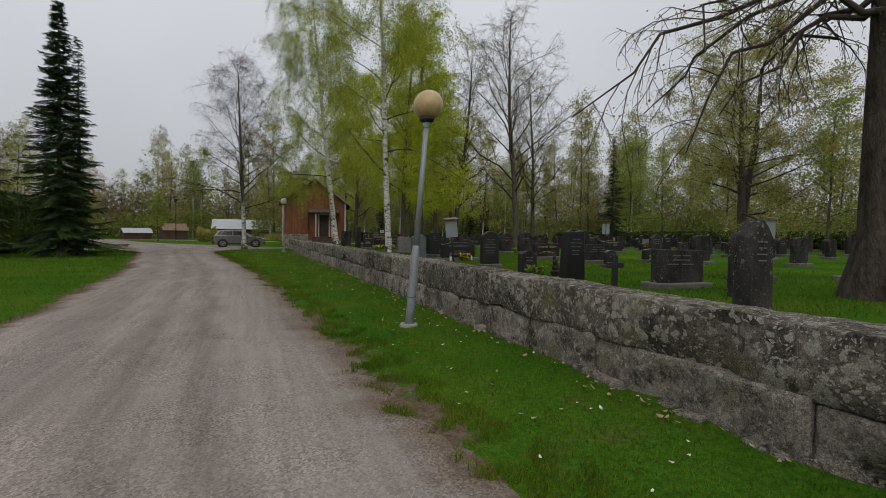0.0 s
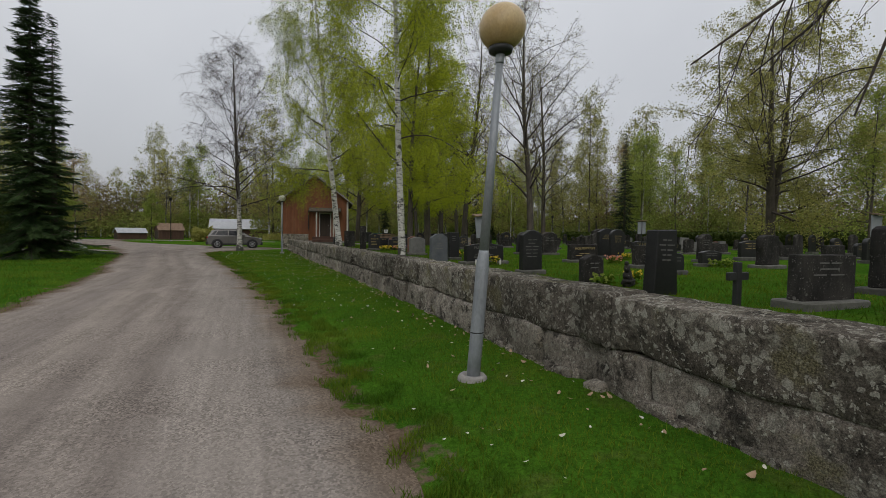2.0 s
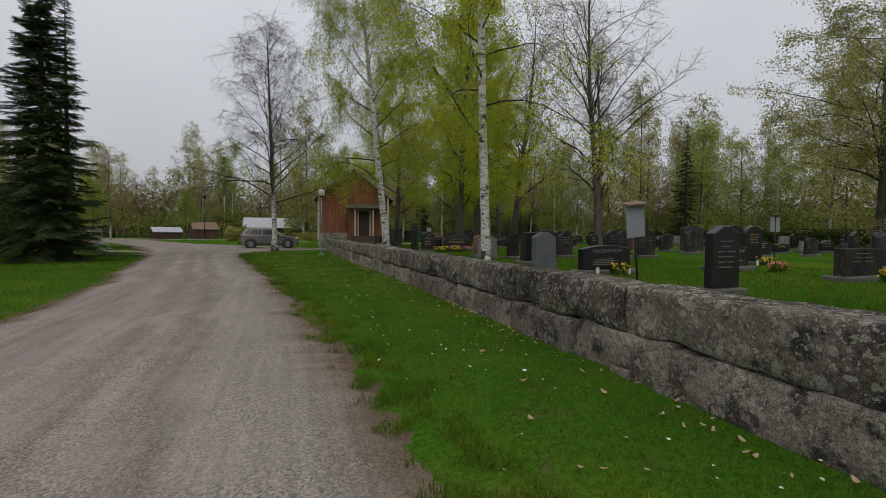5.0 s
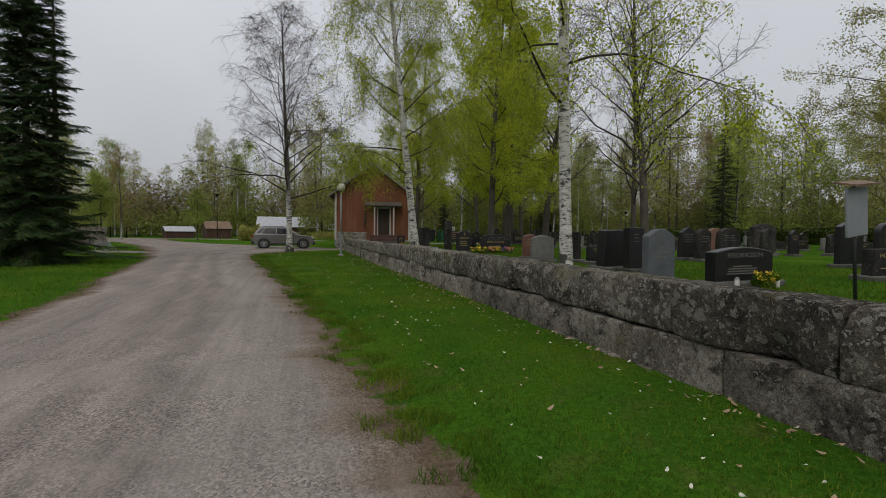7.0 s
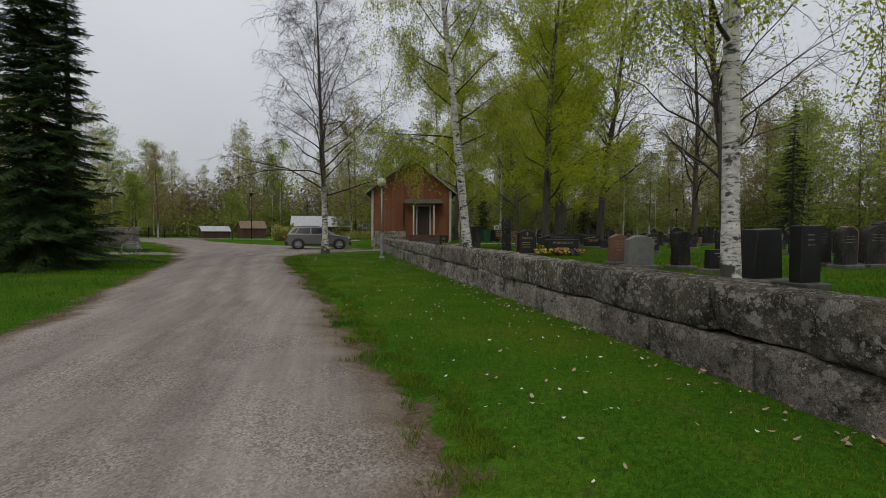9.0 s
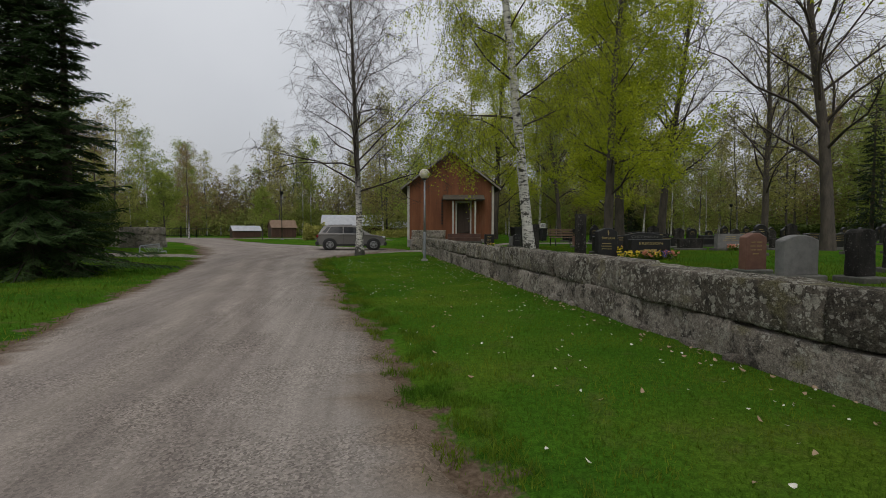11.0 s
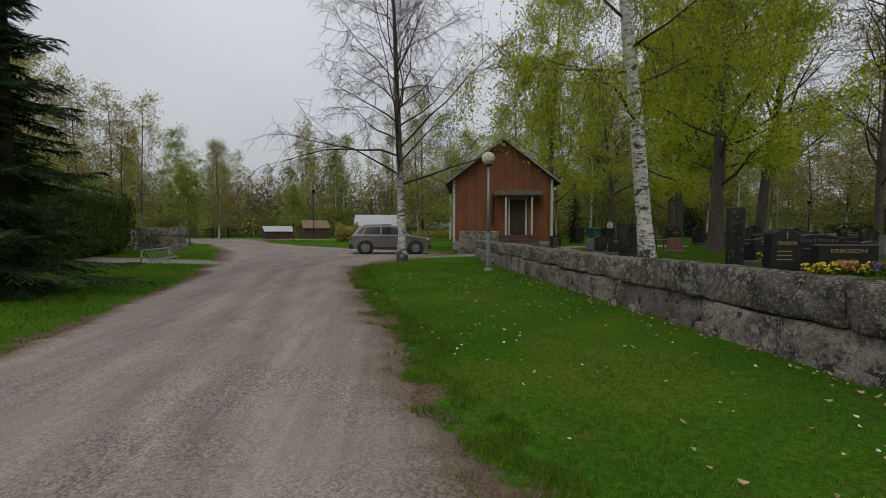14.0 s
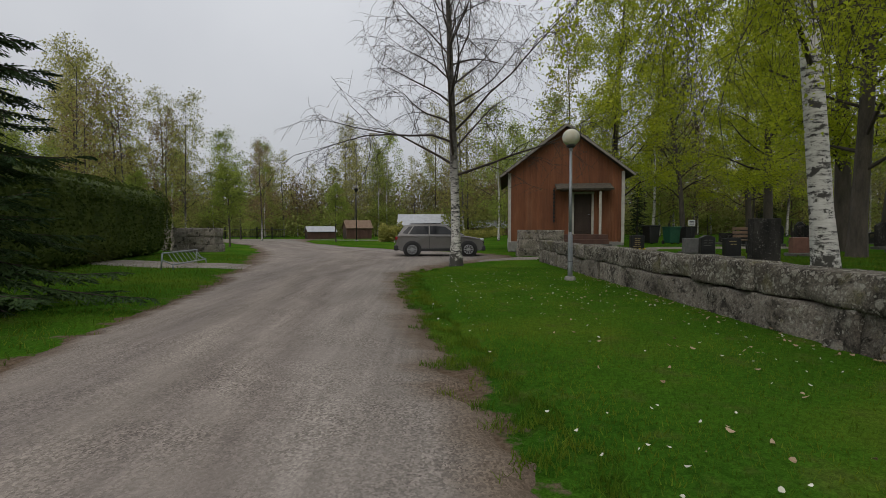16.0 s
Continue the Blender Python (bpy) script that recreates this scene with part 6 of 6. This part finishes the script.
def grave_cross(x, y, h, w):
    t = base_at("grave_cross", x, y, ground_z(x, y))
    tagged(t, "small plain black iron grave cross in the grass", "cross")
    part("upright", box(0.1, 0.06, h + 0.1, 0, 0, -0.1, 0.006), M_DARKMETAL, t)
    part("arm", box(w, 0.055, 0.1, 0, 0, h * 0.6, 0.006), M_DARKMETAL, t)


grave_cross(5.95, 6.4, 0.58, 0.36)


def grave_sculpture(x, y):
    """A small lumpy dark figure of a bird with folded wings."""
    t = base_at("grave_sculpture", x, y, ground_z(x, y) - 0.02, 25)
    tagged(t, "small dark rough bronze bird sculpture in the grass", "sculpture")
    lumps = []
    for cx, cy, cz, r, sx, sz in ((0, 0, 0.10, 0.13, 1.2, 0.7), (-0.02, 0, 0.2, 0.11, 0.9, 1.1), (-0.07, 0, 0.34, 0.07, 0.9, 1.2), (-0.10, 0, 0.44, 0.045, 1.1, 0.9), (0.1, 0.02, 0.13, 0.08, 1.4, 0.8), (0.19, 0, 0.06, 0.06, 1.3, 0.7)):
        bm = bmesh.new()
        bmesh.ops.create_icosphere(bm, subdivisions=3, radius=r)
        for v in bm.verts:
            k = 1 + 0.3 * noise.noise(v.co * 14 + Vector((cx * 40, 0, cz * 20)))
            v.co = Vector((v.co.x * sx * k + cx, v.co.y * 0.75 * k + cy, v.co.z * sz * k + cz))
        lumps.append(bm)
    part("figure", joined(*lumps), M_DARKST, t)


grave_sculpture(6.35, 8.65)
flowers(6.75, 8.95, 0.25, 0.15, 21, [M_YEL], "yellow spring flowers behind a small sculpture")


def notice_board(x, y, lean, label, h=1.62, rz=0.0):
    t = base_at("notice_board", x, y, ground_z(x, y) - 0.1, rz, 0, lean)
    tagged(t, label, "notice board", "grave quarter boards")
    part("post", rod((0, 0, 0), (0, 0, h + 0.05), 0.018, None, 8), M_DARKMETAL, t, "thin dark post")
    part("panel", box(0.40, 0.025, 0.5, 0, -0.02, h - 0.5, 0.006), M_SIGN, t, "grey sheet panel")
    r = box(0.43, 0.2, 0.02, 0, 0, 0)
    bmesh.ops.rotate(r, cent=(0, 0, 0), matrix=Matrix.Rotation(radians(12), 3, "X"), verts=r.verts)
    bmesh.ops.translate(r, vec=(0, -0.02, h + 0.03), verts=r.verts)
    part("cap", r, M_WOOD, t, "small wooden cap")


notice_board(5.45, 12.3, -6, "grey notice panel with wooden cap on a leaning post", 1.42, 8)
notice_board(12.9, 8.2, 2, "pale notice panel on a thin post among graves", 1.5, 0)
notice_board(15.4, 17.2, 0, "dark-backed notice panel on a post", 1.6, 175)


def candle(x, y):
    t = base_at("grave_candle", x, y, ground_z(x, y))
    tagged(t, "white grave candle in the grass", "candle", "grave candles")
    part("holder", lathe([(0.03, 0), (0.035, 0.02), (0.035, 0.13), (0.03, 0.15)], 10), M_CANDLE, t)
    part("lid", lathe([(0.036, 0.15), (0.036, 0.165), (0.01, 0.18)], 10), M_GALV, t)


candle(6.2, 14.3)
candle(6.95, 14.25)
candle(12.9, 15.9)
flowers(6.7, 14.25, 0.3, 0.2, 1, [M_YEL], "yellow spring flowers before a black gravestone")
flowers(6.75, 26.0, 0.6, 0.3, 2, [M_YEL, M_YEL], "yellow daffodil planting at a family grave")
flowers(7.7, 26.05, 1.0, 0.3, 3, [M_ORANGE, M_YEL, M_VIOLET, M_ORANGE], "orange and violet flowers at a family grave")
flowers(7.9, 19.5, 0.5, 0.25, 4, [M_YEL], "yellow flowers by a small black gravestone")
flowers(10.9, 11.85, 0.3, 0.2, 5, [M_YEL], "yellow flowers by a wide gravestone")
flowers(13.0, 11.8, 0.8, 0.3, 6, [M_LEAFG], "low green plants before a gravestone")
flowers(8.5, 29.05, 0.8, 0.3, 7, [M_YEL, M_ORANGE], "yellow and red flowers at a dark grave")
flowers(13.5, 16.0, 0.6, 0.3, 8, [M_YEL, M_LEAFG], "yellow flowers beside an arched stone")
flowers(14.0, 30.3, 0.6, 0.25, 9, [M_ORANGE, M_PETAL], "red and white flowers before a grey stone")
flowers(6.3, 37.95, 0.3, 0.2, 10, [M_YEL], "yellow flowers by a black stone")
flowers(5.75, 8.6, 0.35, 0.2, 11, [M_LEAFG], "green shoots round a small gravestone")
flowers(12.6, 20.6, 0.7, 0.3, 12, [M_LEAFG, M_YEL], "green and yellow planting between graves")
flowers(10.9, 13.9, 0.4, 0.25, 13, [M_ORANGE], "reddish heather by a grave")


def far_graves():
    """Rows of further gravestones: a few built, then copied."""
    made = []
    specs = (("arch", BLK, 0.55, 0.85, "distant black arched gravestone"), ("slab", DRK, 1.05, 0.55, "distant wide dark gravestone"), ("peak", DRK, 0.6, 0.95, "distant dark gabled gravestone"), ("rough", DRK, 0.6, 0.8, "distant rough gravestone"),
             ("wave", BLK, 1.1, 0.6, "distant low black gravestone"), ("slab", GRY, 0.6, 0.7, "distant grey gravestone"), ("pointed", BLK, 0.5, 1.05, "distant black pointed gravestone"), ("slab", M_REDST, 0.7, 0.6, "distant red-brown gravestone"))
    for k, (kind, mat, w, h, lab) in enumerate(specs):
        made.append(gravestone(16.0 + k * 2.6, 27.5 + (k % 2) * 0.4, w, h, kind, mat, lab, 0, 0.16, "", 3 if mat is BLK else 0, M_GOLD if k % 2 == 0 else M_PALE, True, False, "far rows of graves"))
    rng = random.Random(12)
    for row in range(15):
        y = 9.0 + row * 2.75
        x = 14.5 + rng.uniform(0, 2) + (1.5 if row < 4 else 0)
        if row > 7:
            x = 10.5 + rng.uniform(0, 1.5)
        while x < 41:
            x += rng.choice((1.4, 1.8, 2.3, 3.4))
            yy = y + rng.gauss(0, 0.12)
            if abs(yy - 27.6) < 0.9 or abs(x - 36.5) < 1.8 and abs(yy - 25) < 1.6 or rng.random() < 0.1:
                continue
            if any((x - a) ** 2 + (yy - b) ** 2 < 1.6 for a, b in ((13.45, 37.6), (18.7, 30.6), (18, 40.5), (29, 44), (19.4, 24.2), (13.9, 31.8), (14.3, 11.35), (15.3, 14.2), (15.4, 17.2), (16.5, 9.5))):
                continue
            s = rng.uniform(0.85, 1.2)
            copy_thing(rng.choices(made, (4, 4, 4, 3, 4, 2, 3, 1))[0], pose(x, yy, ground_z(x, yy) - 0.03, rng.uniform(-2, 2), rng.uniform(-2, 2), rng.uniform(-4, 4)) @ Matrix.Diagonal((s, 1, s * rng.uniform(0.85, 1.15), 1)))


far_graves()


# ---- things beside the building ----
def wheelie_bin(x, y, mat, label, h=0.92):
    t = base_at("waste_bin", x, y, ground_z(x, y), 8)
    tagged(t, label, "waste bin")
    b = box(0.62, 0.7, h - 0.12, 0, 0, 0.06, 0.04, 2)
    for v in b.verts:
        k = 0.82 + 0.18 * (v.co.z / h)
        v.co.x *= k
        v.co.y *= k
    part("body", b, mat, t)
    part("lid", box(0.66, 0.76, 0.08, 0, 0, h - 0.08, 0.03, 2), mat, t)
    for sx in (-0.26, 0.26):
        w = lathe([(0.1, -0.03), (0.1, 0.03)], 12)
        bmesh.ops.rotate(w, cent=(0, 0, 0), matrix=Matrix.Rotation(radians(90), 3, "Y"), verts=w.verts)
        bmesh.ops.translate(w, vec=(sx, 0.3, 0.1), verts=w.verts)
        part("wheel", w, M_TYRE, t)


wheelie_bin(11.3, 45.4, M_GREENBIN, "green wheeled waste bin beside the red building")
wheelie_bin(12.2, 45.6, M_PLASTIC, "black wheeled waste bin beside the red building")
wheelie_bin(10.4, 45.8, M_PLASTIC, "dark waste bin against the red building", 1.0)


def white_notice(x, y):
    t = base_at("sign", x, y, ground_z(x, y))
    tagged(t, "small white notice on a dark post by the bins", "sign")
    part("post", rod((0, 0, -0.1), (0, 0, 1.25), 0.025, None, 8), M_DARKMETAL, t)
    pl = part("plate", box(0.36, 0.02, 0.3, 0, -0.03, 0.95, 0.005), M_WHITE, t)
    for i in range(3):
        part("inscription", box(0.24, 0.004, 0.03, 0, -0.043, 1.02 + i * 0.07), M_DARKMETAL, pl)


white_notice(11.9, 44.6)


def bench(x, y, rz):
    t = base_at("bench", x, y, ground_z(x, y), rz)
    tagged(t, "weathered wooden slat bench among the graves", "bench")
    for i in range(4):
        part("seat_slat", box(1.5, 0.09, 0.03, 0, -0.2 + i * 0.11, 0.42, 0.006), M_WOOD, t)
    for i in range(3):
        part("back_slat", box(1.5, 0.03, 0.09, 0, 0.24 + i * 0.02, 0.52 + i * 0.13, 0.006), M_WOOD, t)
    for sx in (-0.6, 0.6):
        part("leg", rod((sx, -0.2, 0), (sx, -0.15, 0.42), 0.025, None, 8), M_DARKMETAL, t)
        part("leg", rod((sx, 0.25, 0), (sx, 0.3, 0.9), 0.025, None, 8), M_DARKMETAL, t)


bench(9.9, 37.0, 10)


# ---- grass, flowers and leaves on the ground ----
def scatter(name, seed, count, area, keep, shape, mat, label, category):
    rng = random.Random(seed)
    b = Builder()
    x0, x1, y0, y1 = area
    while count > 0:
        x, y = rng.uniform(x0, x1), rng.uniform(y0, y1)
        count -= 1
        if keep(x, y, rng):
            shape(b, x, y, ground_z(x, y), rng)
    ob = new(name, b.mesh(name, mat, False))
    return tagged(ob, label, category, kind="stuff")


def on_verge(x, y, rng):
    xr = lerp_rows(ROAD, y)[1] + edge_wobble(y, 2)
    bare = noise.noise(Vector((x * 1.3, y * 0.9, 5)))
    if x < xr + 1.0 and rng.random() > max(0.0, (x - xr) / 0.6) + 0.5 * bare:
        return False
    return xr - 0.15 < x < WALL_X + 0.02 and rng.random() < 1.15 - y / 45 + 0.3 * bare


def on_left(x, y, rng):
    xl = lerp_rows(ROAD, y)[0] + edge_wobble(y, 1)
    return x < xl + 0.1 and rng.random() < 0.5 + min(max((xl - x) / 0.6, 0), 0.5)


def on_yard(x, y, rng):
    return x > WALL_X + 0.5 and rng.random() < 1.3 - (x - 3) / 11


def blade_of(low, high, w):
    def shape(b, x, y, z, rng):
        h = rng.uniform(low, high)
        a = rng.random() * 6.283
        dx, dy = math.cos(a) * w, math.sin(a) * w
        lx, ly = rng.gauss(0, 0.5) * h, rng.gauss(0, 0.5) * h
        n = len(b.v)
        b.v += [(x - dx, y - dy, z - 0.01), (x + dx, y + dy, z - 0.01), (x + lx, y + ly, z + h)]
        b.f.append((n, n + 1, n + 2))
    return shape


def oval(b, p, length, wide, rng, tilt):
    """A small curled oval leaf or petal, lying at a slant."""
    a = rng.random() * 6.283
    u = Vector((math.cos(a), math.sin(a), rng.gauss(0, tilt))).normalized()
    v = Vector((-math.sin(a), math.cos(a), rng.gauss(0, tilt))).normalized()
    up = Vector((0, 0, 1))
    n = len(b.v)
    for k in range(8):
        t = 2 * math.pi * k / 8
        c = math.cos(t)
        b.v.append(tuple(p + u * (c * length / 2) + v * (math.sin(t) * wide / 2 * (1 - 0.25 * c)) + up * (0.22 * length * c * c)))
    b.f.append(tuple(range(n, n + 8)))


def petal_shape(b, x, y, z, rng):
    big = rng.uniform(0.018, 0.042)
    oval(b, Vector((x, y, z + rng.uniform(0.022, 0.04))), big, big * rng.uniform(0.5, 0.75), rng, 0.3)


def dry_shape(b, x, y, z, rng):
    big = rng.uniform(0.03, 0.06)
    oval(b, Vector((x, y, z + rng.uniform(0.012, 0.04))), big, big * rng.uniform(0.4, 0.65), rng, 0.35)


def patchy(x, y, rng):
    return WALL_X - 0.05 > x > lerp_rows(ROAD, y)[1] + 0.3 and rng.random() < 0.25 + 1.2 * max(0, noise.noise(Vector((x * 0.8, y * 0.5, 2)))) + (0.25 if 2.0 < x else 0)


def by_wall(x, y, rng):
    return x < WALL_X - 0.03 and x > lerp_rows(ROAD, y)[1] + 0.4 and rng.random() < max(0.06, 1 - (WALL_X - x) / 0.5)


scatter("verge_grass", 1, 300000, (-2.3, 2.72, 0.5, 36.0), on_verge, blade_of(0.012, 0.036, 0.0045), M_BLADE, "short green grass of the verge between road and wall", "grass")
def at_edge(x, y, rng):
    xr = lerp_rows(ROAD, y)[1] + edge_wobble(y, 2) + 0.1
    return abs(x - xr - 0.08) < 0.3 and noise.noise(Vector((x * 4.0, y * 4.0, 6))) + 0.6 * (x - xr) > rng.uniform(-0.1, 0.35)


def edge_tufts():
    """Uneven tufts that eat into the road's margin."""
    rng = random.Random(31)
    b = Builder()
    shape = blade_of(0.02, 0.06, 0.004)
    for _ in range(100000):
        y = 0.8 + 34.5 * rng.random() ** 1.3
        x = lerp_rows(ROAD, y)[1] + edge_wobble(y, 2) + 0.1 + rng.uniform(-0.3, 0.4)
        if at_edge(x, y, rng):
            shape(b, x, y, max(ground_z(x, y), 0.025), rng)
    return tagged(new("edge_grass", b.mesh("edge_grass", M_BLADE, False)), "ragged grass tufts along the road edge", "grass", kind="stuff")


edge_tufts()
scatter("lawn_grass", 2, 60000, (-14, -2.5, 8, 44), on_left, blade_of(0.03, 0.08, 0.008), M_BLADE, "short grass under the spruces", "grass")
scatter("yard_grass", 3, 90000, (3.2, 14, 3, 36), on_yard, blade_of(0.03, 0.075, 0.008), M_BLADE, "short grass between the graves", "grass")
scatter("white_flowers", 4, 1700, (-1.5, 2.65, 1.5, 34), patchy, petal_shape, M_PETAL, "small white wood anemones scattered in the grass", "flowers")
scatter("fallen_leaves", 5, 4200, (0.0, 2.68, 1.5, 34), by_wall, dry_shape, M_DEAD, "dry fallen leaves along the wall foot", "leaves")
